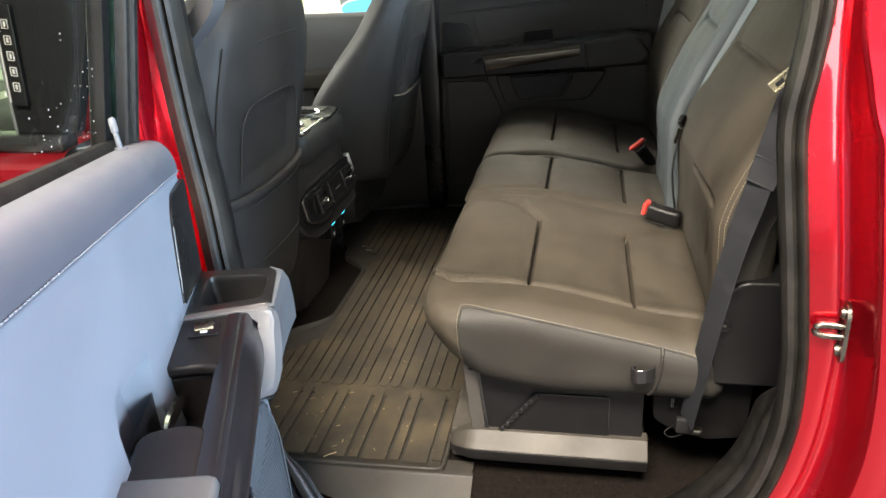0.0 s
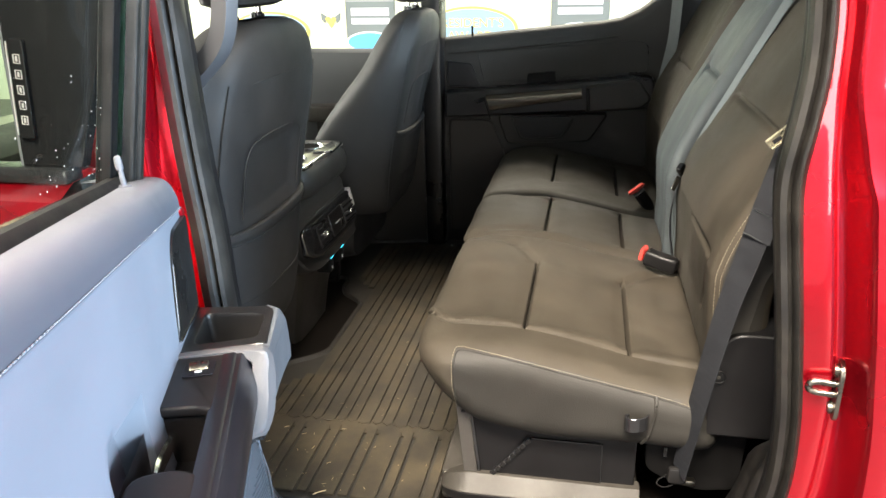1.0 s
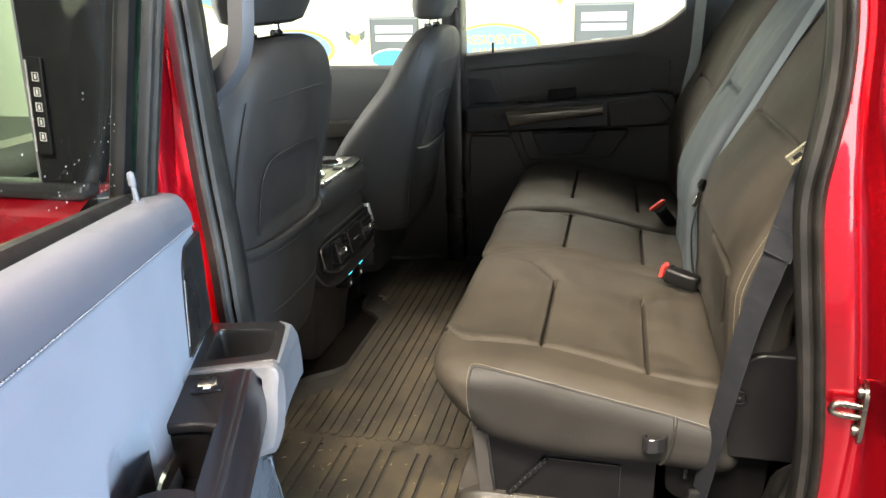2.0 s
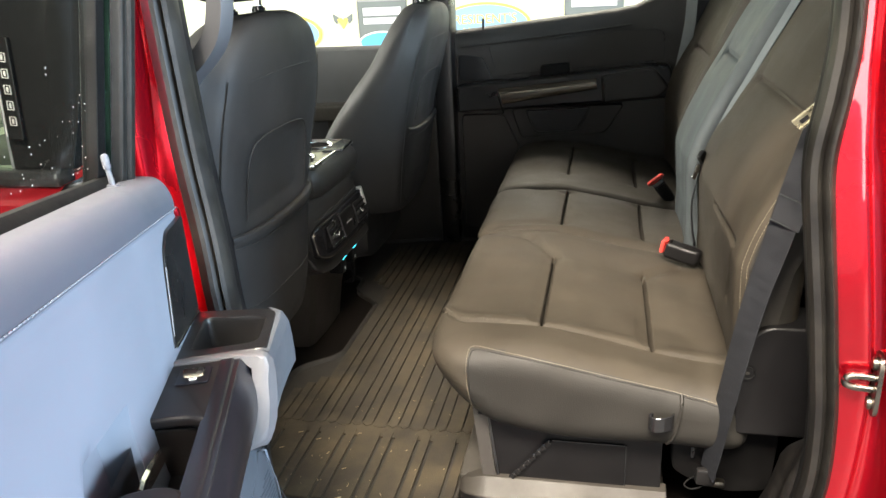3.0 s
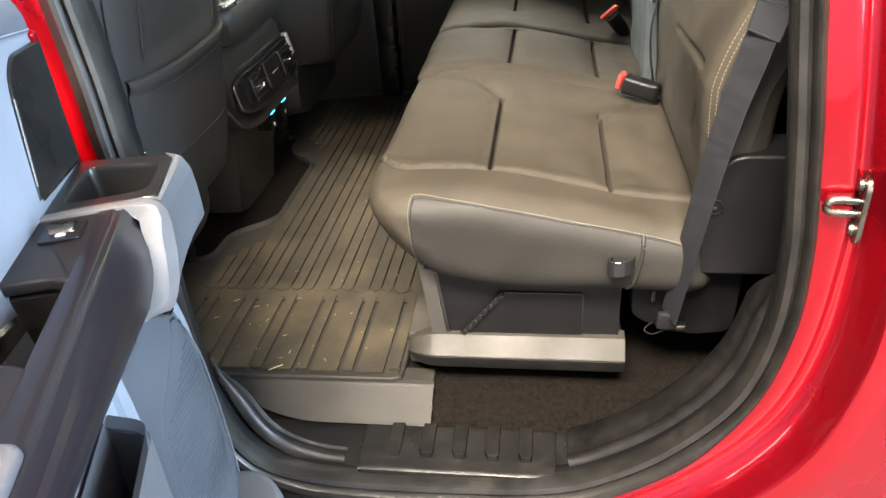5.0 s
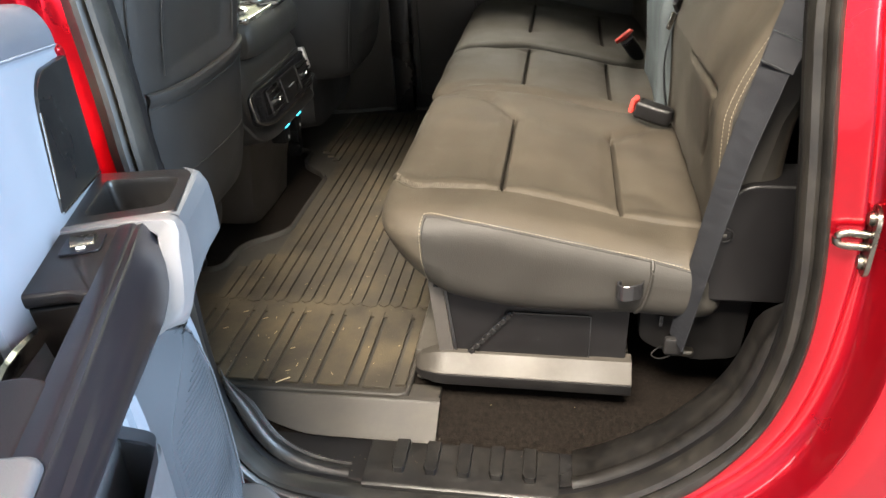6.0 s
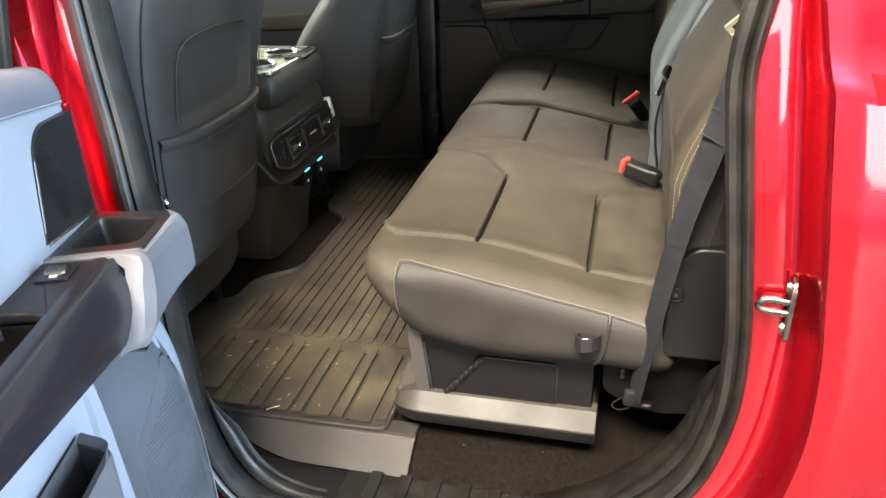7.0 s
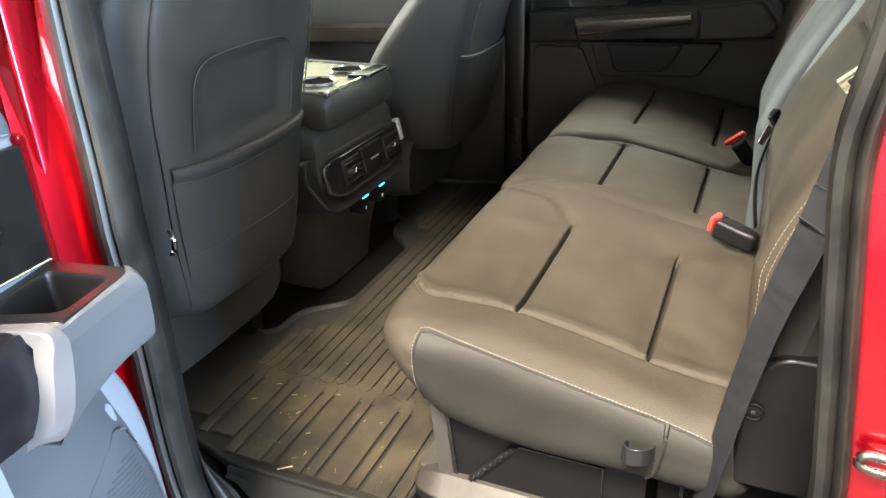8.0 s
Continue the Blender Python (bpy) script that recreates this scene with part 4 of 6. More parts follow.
def cushion(y0, y1, grooves, g_y, r0, r1, lift=0.0, folds=(), welt=0.0):
    prof = dense_profile(grooves)
    n = len(prof)
    c = Vector((0.23, 0, 0.28))
    norm = []
    for i in range(n):
        t = (prof[(i + 1) % n] - prof[i - 1]).normalized()
        m = Vector((-t.z, 0, t.x))
        if m.dot(prof[i] - c) < 0:
            m = -m
        norm.append(m)
    ys = []
    for k in range(9):
        ys.append(y0 + r0 * (1 - math.cos(k / 8 * math.pi / 2)))
    m = 40
    for k in range(1, m):
        ys.append(y0 + r0 + (y1 - r1 - y0 - r0) * k / m)
    for k in range(9):
        ys.append(y1 - r1 * (1 - math.sin(k / 8 * math.pi / 2)))
    for e in (g_y[0] - 0.01, g_y[0], g_y[0] + 0.012, g_y[1] - 0.012, g_y[1], g_y[1] + 0.01):
        ys.append(e)
    if welt:
        ys += [welt - 0.016 + 0.0028 * k for k in range(40)]
    ys = sorted(set(round(v, 4) for v in ys))
    rows = []
    for y in ys:
        d = 0.0
        if y < y0 + r0:
            d = r0 * (1 - math.sqrt(max(0, 1 - (1 - (y - y0) / r0) ** 2)))
        if y > y1 - r1:
            d = r1 * (1 - math.sqrt(max(0, 1 - (1 - (y1 - y) / r1) ** 2)))
        row = []
        for p, nn in zip(prof, norm):
            h = 0.0
            if p.z > 0.29 and nn.z > 0.2:
                for g in grooves:
                    e = min(1.0, max(0.0, (y - g_y[0] + 0.012) / 0.02), ) * min(1.0, max(0.0, (g_y[1] + 0.012 - y) / 0.02))
                    h -= 0.021 * e * math.exp(-((p.x - g) / 0.0026) ** 2) + 0.006 * e * math.exp(-((p.x - g) / 0.024) ** 2)
                h += lift
                for fx, fy, gx, gy in folds:
                    t = max(0.0, min(1.0, ((p.x - fx) * (gx - fx) + (y - fy) * (gy - fy)) / ((gx - fx) ** 2 + (gy - fy) ** 2)))
                    dd = math.hypot(p.x - fx - (gx - fx) * t, y - fy - (gy - fy) * t)
                    h -= 0.007 * math.exp(-(dd / 0.012) ** 2)
                if welt:
                    ly = welt + 0.075 * max(0.0, 0.03 - p.x) ** 2 / 0.0036 * 0.8
                    h -= 0.0055 * math.exp(-((y - ly) / 0.0040) ** 2)
                    h += 0.0035 * math.exp(-((y - ly - 0.016) / 0.014) ** 2) * (1 + 0.5 * noise.noise(Vector((p.x * 70, 0, 2))))
                h += 0.0025 * noise.noise(Vector((p.x * 9, y * 9, 3))) + 0.0011 * noise.noise(Vector((p.x * 26, y * 17, 8)))
            q = drawn_in(p + nn * h, d, SA, SB)
            e = min(y - y0 if r0 > 0.04 else 1.0, y1 - y if r1 > 0.04 else 1.0)
            if e < 0.13 and q.x < 0.12:
                q.x += 0.030 * (1 - e / 0.13) ** 2 * (0.12 - q.x) / 0.16
            row.append((q.x, y, q.z))
        rows.append(row)
    return grid(bmesh.new(), domed(rows, SA, SB), True, False, True)


bm = cushion(1.414, 2.02, (0.155, 0.343), (1.532, 1.850), 0.050, 0.03, 0.0, ((0.155, 1.855, 0.095, 1.955), (0.095, 1.955, 0.0, 1.995), (0.343, 1.85, 0.42, 1.94)), 1.521)
near_skin = skin_of(bm)
seam_z = smooth_line([(0.039, 0, 0.350), (0.041, 0, 0.362), (0.050, 0, 0.3690), (0.080, 0, 0.3665), (0.14, 0, 0.3595), (0.22, 0, 0.3435), (0.30, 0, 0.327), (0.38, 0, 0.310), (0.455, 0, 0.293)], 6)
for f in bm.faces:
    c = f.calc_center_median()
    if c.y < 1.456 and 0.040 < c.x < 0.53 and c.z < min(seam_z, key=lambda q: abs(q.x - c.x)).z:
        f.material_index = 1
near_c = part("cushion", bm, FABRIC, bench, "dark grey cloth outer cushion with smooth vinyl side")
near_c.data.materials.append(VINYL)
part("cushion", cushion(2.012, 2.352, (0.158, 0.347), (2.058, 2.318), 0.03, 0.03, 0.006, ((0.158, 2.318, 0.0, 2.345), (0.158, 2.058, -0.01, 2.03))), FABRIC, bench, "dark grey cloth middle cushion")
part("cushion", cushion(2.344, 2.945, (0.150, 0.343), (2.49, 2.811), 0.03, 0.045, 0.007), FABRIC, bench, "dark grey cloth outer cushion")

# side stitching of the near cushion
line = smooth_line([(0.045, 1.2, 0.245), (0.041, 1.2, 0.289), (0.039, 1.2, 0.335), (0.041, 1.2, 0.362), (0.050, 1.2, 0.3690), (0.080, 1.2, 0.3665), (0.14, 1.2, 0.3595), (0.22, 1.2, 0.3435), (0.30, 1.2, 0.327), (0.38, 1.2, 0.310), (0.455, 1.2, 0.293)], 10)
on = laid(near_skin, line, (0, 1, 0), 0.0006)
part("stitching", stitches(bmesh.new(), on, 0.0034, 0.0020, 0.00042), THREAD, near_c, "row of pale side stitching")
on = laid(near_skin, [p + Vector((0.003, 0, -0.0035)) for p in line], (0, 1, 0), 0.0)
part("side_seam", tube(bmesh.new(), on, 0.0016, 6), VINYL, near_c, "raised side seam")
bm = bmesh.new()
rng = random.Random(3)
for k in range(150):
    x = -0.030 + 0.0031 * k
    yy = 1.521 + 0.06 * max(0.0, 0.03 - x) ** 2 / 0.0036
    big = 1.0 if x < 0.07 else max(0.5, 0.8 - 1.2 * (x - 0.07))
    pts = laid(near_skin, [(x + rng.uniform(-0.0006, 0.0006), yy - 0.0055 * big, 0.6), (x + 0.0012, yy, 0.6), (x + 0.0022, yy + 0.0060 * big * rng.uniform(0.6, 1.2), 0.6)], (0, 0, -1), 0.0008)
    if len(pts) == 3:
        tube(bm, pts, 0.0009 * big, 5)
part("seam_pucker", bm, PUCKER, near_c, "puckered seam stitches")
fold = laid(near_skin, smooth_line([(0.384, 1.2, 0.308), (0.383, 1.2, 0.28), (0.376, 1.2, 0.24), (0.366, 1.2, 0.215)], 6), (0, 1, 0), 0.001)
part("fold_seam", tube(bmesh.new(), fold, 0.0032, 6), VINYL, near_c)
bm = bmesh.new()
strap(bm, smooth_line([(0.374, 1.4185, 0.268), (0.368, 1.405, 0.268), (0.352, 1.398, 0.267), (0.340, 1.400, 0.266), (0.335, 1.410, 0.266), (0.346, 1.4185, 0.266)], 4), 0.026, 0.003, ((0, 0, 1), (0, 0, 1)))
part("pull_strap", bm, GLOSS, bench, "glossy black seat release strap")

BACK = [(0.462, 0.30), (0.452, 0.40), (0.444, 0.50), (0.448, 0.58), (0.468, 0.66), (0.494, 0.74), (0.520, 0.82), (0.546, 0.89), (0.568, 0.932), (0.60, 0.95), (0.635, 0.945), (0.65, 0.90), (0.60, 0.70), (0.555, 0.50), (0.545, 0.30)]


def backrest(y0, y1, bolster, push=0.0, folds=(), groove_z=0.70, lean=0.0):
    prof = smooth_line([(x, 0, z) for x, z in BACK], 22, True)
    n = len(prof)
    c = Vector((0.54, 0, 0.62))
    ys = [y0 + 0.045 * (1 - math.cos(k / 7 * math.pi / 2)) for k in range(8)]
    ys += [y0 + 0.045 + (y1 - y0 - 0.09) * k / 64 for k in range(1, 64)]
    ys += [y1 - 0.045 * (1 - math.sin(k / 7 * math.pi / 2)) for k in range(8)]
    rows = []
    for y in ys:
        e = min(y - y0, y1 - y)
        d = 0.045 * (1 - math.sqrt(max(0, 1 - (1 - e / 0.045) ** 2))) if e < 0.045 else 0.0
        f = (y - (y0 + y1) / 2) / ((y1 - y0) / 2)
        row = []
        for i, p in enumerate(prof):
            t = (prof[(i + 1) % n] - prof[i - 1]).normalized()
            m = Vector((-t.z, 0, t.x))
            if m.dot(p - c) < 0:
                m = -m
            h = 0.0
            if m.x < -0.4:
                h += bolster * (abs(f) ** 3 - 0.5) * (1 if e > 0.02 else 0.5) + push
                if abs(f) < 0.62:
                    h -= 0.008 * math.exp(-((p.z - groove_z) / 0.005) ** 2) + 0.005 * math.exp(-((p.z - groove_z) / 0.03) ** 2)
                for ay, az, by, bz_ in folds:
                    g = max(0.0, min(1.0, ((y - ay) * (by - ay) + (p.z - az) * (bz_ - az)) / ((by - ay) ** 2 + (bz_ - az) ** 2)))
                    dd = math.hypot(y - ay - (by - ay) * g, p.z - az - (bz_ - az) * g)
                    h -= 0.006 * math.exp(-(dd / 0.0055) ** 2)
                h += 0.0022 * noise.noise(Vector((y * 9, p.z * 9, 5)))
            q = drawn_in(p + m * h, d, BA, BB)
            row.append((q.x, y, q.z))
        rows.append(row)
    rows = [[(x + lean * max(0, z - 0.52), y, z) for x, y, z in row] for row in domed(rows, BA, BB)]
    return grid(bmesh.new(), rows, True, False, True)


bm = backrest(1.432, 2.085, 0.014, -0.010, ((1.79, 0.51, 1.52, 0.53), (1.52, 0.53, 1.56, 0.45), (1.56, 0.45, 1.62, 0.39)), 0.727, 0.22)
back_skin = skin_of(bm)
for f in bm.faces:
    c = f.calc_center_median()
    if c.y < 1.4425 and c.x > 0.40:
        f.material_index = 1
near_b = part("backrest", bm, FABRIC, bench, "dark grey cloth outer backrest with vinyl side")
near_b.data.materials.append(VINYL)
bm = backrest(2.010, 2.352, 0.010, 0.014, (), 0.738, 0.20)
part("backrest", bm, VINYL_GREY, bench, "smooth grey middle backrest")
part("backrest", backrest(2.348, 2.925, 0.030, lean=0.14), FABRIC, bench, "dark grey cloth outer backrest")
bm = bmesh.new()
for dy in (0.0, 0.007):
    line = [(0.2, 1.444 + dy, 0.42 + 0.010 * k) for k in range(33)]
    stitches(bm, laid(back_skin, line, (1, 0, 0), 0.0005), 0.0036, 0.0024, 0.00032)
part("stitching", bm, THREAD, near_b, "twin rows of pale stitching")

# ---------------------------------------------------------------- storage bin under the bench
store = thing("underseat_storage_bin", "folded black underseat storage bin on a grey base rail", "storage bin", m=pose(0.2, 1.6, 0.0))
bm = bmesh.new()
prism(bm, [(0.060, 0.06), (0.364, 0.06), (0.364, 0.235), (0.036, 0.255)], "y", 1.472, 2.90, 0.003)
part("bin_body", bm, BIN, store, "black plastic bin side")
bm = bmesh.new()
prism(bm, round_poly([(0.034, 0.258), (0.058, 0.258), (0.078, 0.068), (0.052, 0.066)], 0.003), "y", 1.466, 1.475, 0.002)
front = part("front_edge", bm, RAIL_DARK, store, "grey front edge strip")
for x0, z0 in ((0.0525, 0.229), (0.071, 0.074)):
    bm = bmesh.new()
    box(bm, (x0 - 0.006, 1.461, z0 - 0.008), (x0 + 0.005, 1.468, z0 - 0.005), 0.001)
    box(bm, (x0 + 0.002, 1.461, z0 - 0.008), (x0 + 0.005, 1.468, z0 + 0.010), 0.001)
    box(bm, (x0 - 0.006, 1.461, z0 + 0.004), (x0 + 0.005, 1.468, z0 + 0.008), 0.001)
    part("clip", bm, GLOSS, front)
bm = bmesh.new()
prism(bm, [(0.0600, 0.237), (0.0645, 0.237), (0.0825, 0.083), (0.0780, 0.083)], "y", 1.4675, 1.4725)
part("gap", bm, GLOSS, store, smooth=False)
bm = bmesh.new()
prism(bm, round_poly([(0.098, 0.084), (0.302, 0.084), (0.302, 0.172), (0.176, 0.172)], 0.002), "y", 1.4685, 1.4735)
part("side_flap", bm, BIN, store, smooth=False)
part("flap_line", boxed((0.176, 1.4675, 0.1725), (0.300, 1.4728, 0.1745)), GLOSS, store, smooth=False)
part("flap_line", boxed((0.3025, 1.4675, 0.084), (0.3045, 1.4728, 0.1735)), GLOSS, store, smooth=False)
a, b = Vector((0.094, 1.467, 0.078)), Vector((0.174, 1.467, 0.174))
bm = bmesh.new()
tube(bm, [a, b], 0.0045, 6)
hinge = part("hinge_strip", bm, GLOSS, store, "black diagonal living hinge")
for k in range(9):
    p = a.lerp(b, (k + 0.5) / 9)
    bm = boxed((-0.0045, -0.003, -0.0035), (0.0045, 0.003, 0.0035), 0.0008, Matrix.Translation(p + Vector((0, -0.004, 0))) @ pose(0, 0, 0, 0, -50, 0))
    part("knuckle", bm, TRIM_DARK, hinge)
bm = bmesh.new()
prof = [(1.485, 0.090), (1.461, 0.090), (1.4365, 0.0655), (1.4350, 0.0630), (1.4365, 0.0610), (1.444, 0.060), (1.485, 0.060)]
lip = [(1.485, 0.062), (1.4375, 0.0622), (1.4345, 0.0605), (1.4370, 0.0400), (1.4400, 0.0365), (1.446, 0.035), (1.485, 0.034)]
ends = ((0.002, 0.0, 0.25), (0.006, 0.35, 0.5), (0.018, 0.65, 0.72), (0.042, 0.93, 0.94), (0.062, 1.0, 1.0), (0.372, 1.0, 1.0), (0.374, 0.97, 0.98))
grid(bm, [[(x, 1.485 + (y - 1.485) * f, 0.034 + (z - 0.034) * s) for y, z in prof] for x, f, s in ends], True, False, True)
part("base_rail", bm, RAIL, store, "worn light grey base rail")
# front face split off in black trim, which paints in its shade
bm = bmesh.new()
grid(bm, [[(x, 1.485 + (y - 1.485) * f, 0.034 + (z - 0.034) * s) for y, z in lip] for x, f, s in ends], True, False, True)
part("rail_lip", bm, TRIM_DARK, store, "lower lip of the rail with its shade in the colour")
part("base_rail", boxed((0.0, 1.486, 0.0), (0.374, 2.9, 0.07), 0.01), RAIL, store)

# ---------------------------------------------------------------- seat belts
BELT_RUN = [(0.432, 1.424, 0.165), (0.441, 1.415, 0.25), (0.455, 1.404, 0.375), (0.473, 1.402, 0.49), (0.492, 1.404, 0.57), (0.507, 1.406, 0.635), (0.524, 1.400, 0.71), (0.540, 1.390, 0.79), (0.556, 1.378, 0.9), (0.566, 1.368, 1.0), (0.57, 1.36, 1.12)]
belt = thing("seat_belt", "black seat belt webbing with metal latch plate beside seat", "seat belt", m=pose(0.43, 1.42, 0.16))
run = smooth_line(BELT_RUN, 6)
part("webbing", strap(bmesh.new(), run, 0.044, 0.0022, ((0.34, -0.92, 0.15), (0.95, -0.30, 0.2))), BELT, belt, "black woven webbing")
fold = smooth_line([(0.500, 1.400, 0.602), (0.505, 1.401, 0.62), (0.510, 1.400, 0.641)], 4)
part("webbing_fold", strap(bmesh.new(), fold, 0.0448, 0.004, ((0.76, -0.62, 0.2), (0.78, -0.60, 0.2))), BELT, belt, "doubled webbing fold")
for p in (fold[1], fold[-1]):
    w = Vector((0.77, -0.59, -0.24)) * 0.0205
    part("fold_stitching", tube(bmesh.new(), [p + w + Vector((-0.0035, -0.001, 0)), p - w + Vector((-0.0035, -0.001, 0))], 0.0006, 5), BELT_GREY, belt, "grey cross stitching")
bm = bmesh.new()
LT = Matrix.Translation((0.5155, 1.381, 0.7660)) @ pose(0, 0, 0, 0, -43, 0) @ Matrix.Scale(1.2, 4)
prism(bm, round_poly([(-0.024, -0.0068), (0.020, -0.0068), (0.022, 0.0068), (-0.024, 0.0068)], 0.002), "y", -0.001, 0.002, 0.0006, LT)
for e in (-1, 1):
    box(bm, (-0.0235, -0.0026, e * 0.0056 - 0.0012), (0.019, -0.0008, e * 0.0056 + 0.0012), 0.0005, LT)
plate = part("latch_plate", bm, BRASS, belt, "worn olive-silver latch plate")
bm = tube(bmesh.new(), [LT @ Vector(p) for p in smooth_line([(0.017, 0.0, 0.006), (0.021, 0.0, 0.016), (0.029, 0.001, 0.025), (0.041, 0.002, 0.026)], 5)], 0.0042, 10, flat=0.6)
part("latch_loop", bm, BRASS, plate, "bent metal loop for the webbing")
bm = bmesh.new()
prism(bm, round_poly([(0.020, -0.010), (0.040, -0.008), (0.044, 0.026), (0.024, 0.020)], 0.006), "y", -0.002, 0.005, 0.002, LT)
part("latch_grip", bm, TRIM_DARK, plate, "black plastic grip")
part("latch_hole", boxed((-0.018, -0.0016, -0.0024), (-0.008, -0.0006, 0.0024), 0, LT), GLOSS, plate, smooth=False)
bm = bmesh.new()
box(bm, (0.414, 1.42, 0.140), (0.446, 1.434, 0.172), 0.006)
part("anchor", bm, TRIM_DARK, belt, "black belt anchor")

mid_belt = thing("middle_seat_belt", "grey seat belt lying across middle backrest with latch", "seat belt", m=pose(0.46, 2.1, 0.45))
run = smooth_line([(0.652, 1.998, 0.94), (0.631, 1.997, 0.90), (0.602, 1.996, 0.843), (0.568, 1.996, 0.776), (0.537, 1.996, 0.713), (0.506, 1.999, 0.65), (0.472, 2.0, 0.568), (0.458, 1.998, 0.54)], 5)
part("webbing", strap(bmesh.new(), run, 0.022, 0.0022, ((-0.65, 0.75, 0.1), (-0.10, 0.97, 0.1))), BELT_PALE, mid_belt, "pale grey woven webbing")
bm = bmesh.new()
prism(bm, round_poly([(-0.022, -0.01), (0.022, -0.01), (0.022, 0.012), (-0.022, 0.012)], 0.006), "y", -0.006, 0.006, 0.003, Matrix.Translation((0.462, 1.996, 0.545)) @ pose(0, 0, 0, 0, 50, 50))
latch = part("latch_grip", bm, TRIM_DARK, mid_belt)
bm = bmesh.new()
prism(bm, round_poly([(-0.007, -0.034), (0.007, -0.034), (0.009, 0.0), (-0.009, 0.0)], 0.004), "y", -0.0012, 0.0012, 0.0005, Matrix.Translation((0.454, 1.990, 0.536)) @ pose(0, 0, 0, 0, 35, 50))
part("latch_tongue", bm, CHROME, latch, "bright steel tongue")
part("webbing", strap(bmesh.new(), smooth_line([(0.462, 2.002, 0.54), (0.446, 2.004, 0.46), (0.448, 2.004, 0.40), (0.457, 2.0, 0.345)], 5), 0.022, 0.0022, ((0.2, 1, 0), (0.2, 1, 0))), BELT, mid_belt, "black lower webbing")


far_belt = thing("seat_belt", "pale grey seat belt webbing hanging by the far pillar", "seat belt", m=pose(0.48, 2.86, 0.60))
run = smooth_line([(0.478, 2.872, 0.60), (0.490, 2.878, 0.666), (0.503, 2.88, 0.751), (0.506, 2.88, 0.83), (0.51, 2.89, 0.95), (0.52, 2.91, 1.08)], 5)
part("webbing", strap(bmesh.new(), run, 0.040, 0.0022, ((0.75, -0.65, 0), (0.75, -0.65, 0))), BELT_PALE, far_belt, "pale grey woven webbing")
part("latch_plate", boxed((-0.007, -0.0015, -0.018), (0.007, 0.0015, 0.018), 0.0006, Matrix.Translation((0.474, 2.858, 0.598)) @ pose(0, 0, 0, 0, 28, 0)), CHROME, far_belt, "bright latch plate")


def buckle(loc, turn, label, wide=1.0, m=None):
    ob = thing("seat_belt_buckle", label, "buckle", "buckles on the bench", m=pose(*loc))
    m = m or Matrix.Translation(loc) @ pose(0, 0, 0, 0, 12, turn)
    bm = bmesh.new()
    prism(bm, round_poly([(-0.005, -0.018), (0.042, -0.019), (0.070, -0.013), (0.070, 0.010), (0.046, 0.016), (-0.005, 0.017)], [0.004, 0.01, 0.012, 0.01, 0.008, 0.004]), "z", -0.016, 0.021, 0.009, m, 3)
    part("housing", bm, BIN, ob)
    bm = bmesh.new()
    prism(bm, round_poly([(-0.017, -0.016 * wide), (-0.009, -0.0175 * wide), (-0.003, 0.0), (-0.009, 0.0175 * wide), (-0.017, 0.014 * wide)], 0.002), "z", -0.008 / wide ** 2, 0.021 / wide ** 2, 0.003, m)
    part("button", bm, BUCKLE_RED, ob, "red release button")
    return ob


buckle((0.398, 1.955, 0.354), -20, "black buckle with red button lying on the cushion")
across = Vector((0.78, 0.12, 0.62)).normalized()
along = (Vector((0.66, 0.25, -0.60)) - across * Vector((0.66, 0.25, -0.60)).dot(across)).normalized()
up_ = along.cross(across)
buckle((0.40, 2.41, 0.352), 0, "black buckle with red button standing by the middle cushion", 1.5,
       Matrix.Translation((0.398, 2.41, 0.378)) @ Matrix((along, across, up_)).transposed().to_4x4())

# ---------------------------------------------------------------- floor mat
mat = thing("floor_mat", "dirty brown-black ribbed rubber floor mat with straw", "floor mat", m=pose(-0.25, CL, 0.0))
half = [(-0.004, 1.434), (-0.345, 1.428), (-0.43, 1.455), (-0.66, 1.50), (-0.66, 1.80), (-0.645, 1.822), (-0.54, 1.826), (-0.524, 1.845), (-0.522, 1.915), (-0.505, 1.95), (-0.445, 2.00), (-0.426, 2.03)]
outline = half + [(x, 2 * CL - y) for x, y in half[::-1]]
radii = [0.02, 0.06, 0.06, 0.03, 0.02, 0.02, 0.02, 0.02, 0.03, 0.04, 0.04, 0.03]
rp = round_poly(outline, radii + radii[::-1], 4)


def inset(poly, d):
    out = []
    k = len(poly)
    for i in range(k):
        a, p, b = Vector(poly[i - 1]), Vector(poly[i]), Vector(poly[(i + 1) % k])
        t = (b - a)
        if t.length < 1e-9:
            out.append(tuple(p))
            continue
        t.normalize()
        out.append((p.x + t.y * d, p.y - t.x * d))
    return out


def area2(poly):
    return sum(poly[i - 1][0] * poly[i][1] - poly[i][0] * poly[i - 1][1] for i in range(len(poly)))


sgn = -1 if area2(rp) > 0 else 1
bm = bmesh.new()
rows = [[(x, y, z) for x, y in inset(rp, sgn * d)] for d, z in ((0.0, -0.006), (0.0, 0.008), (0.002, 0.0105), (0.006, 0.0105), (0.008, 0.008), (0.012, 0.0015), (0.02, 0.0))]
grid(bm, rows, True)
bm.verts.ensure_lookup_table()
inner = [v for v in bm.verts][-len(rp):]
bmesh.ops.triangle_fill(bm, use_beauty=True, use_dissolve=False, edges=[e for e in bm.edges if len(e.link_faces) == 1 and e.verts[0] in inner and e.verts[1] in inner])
# the tray takes the darker flap rubber, so groove shade sits in its colour
part("mat_tray", bm, MAT_FLAP, mat, "rubber tray with raised rim, darkened for groove shade")
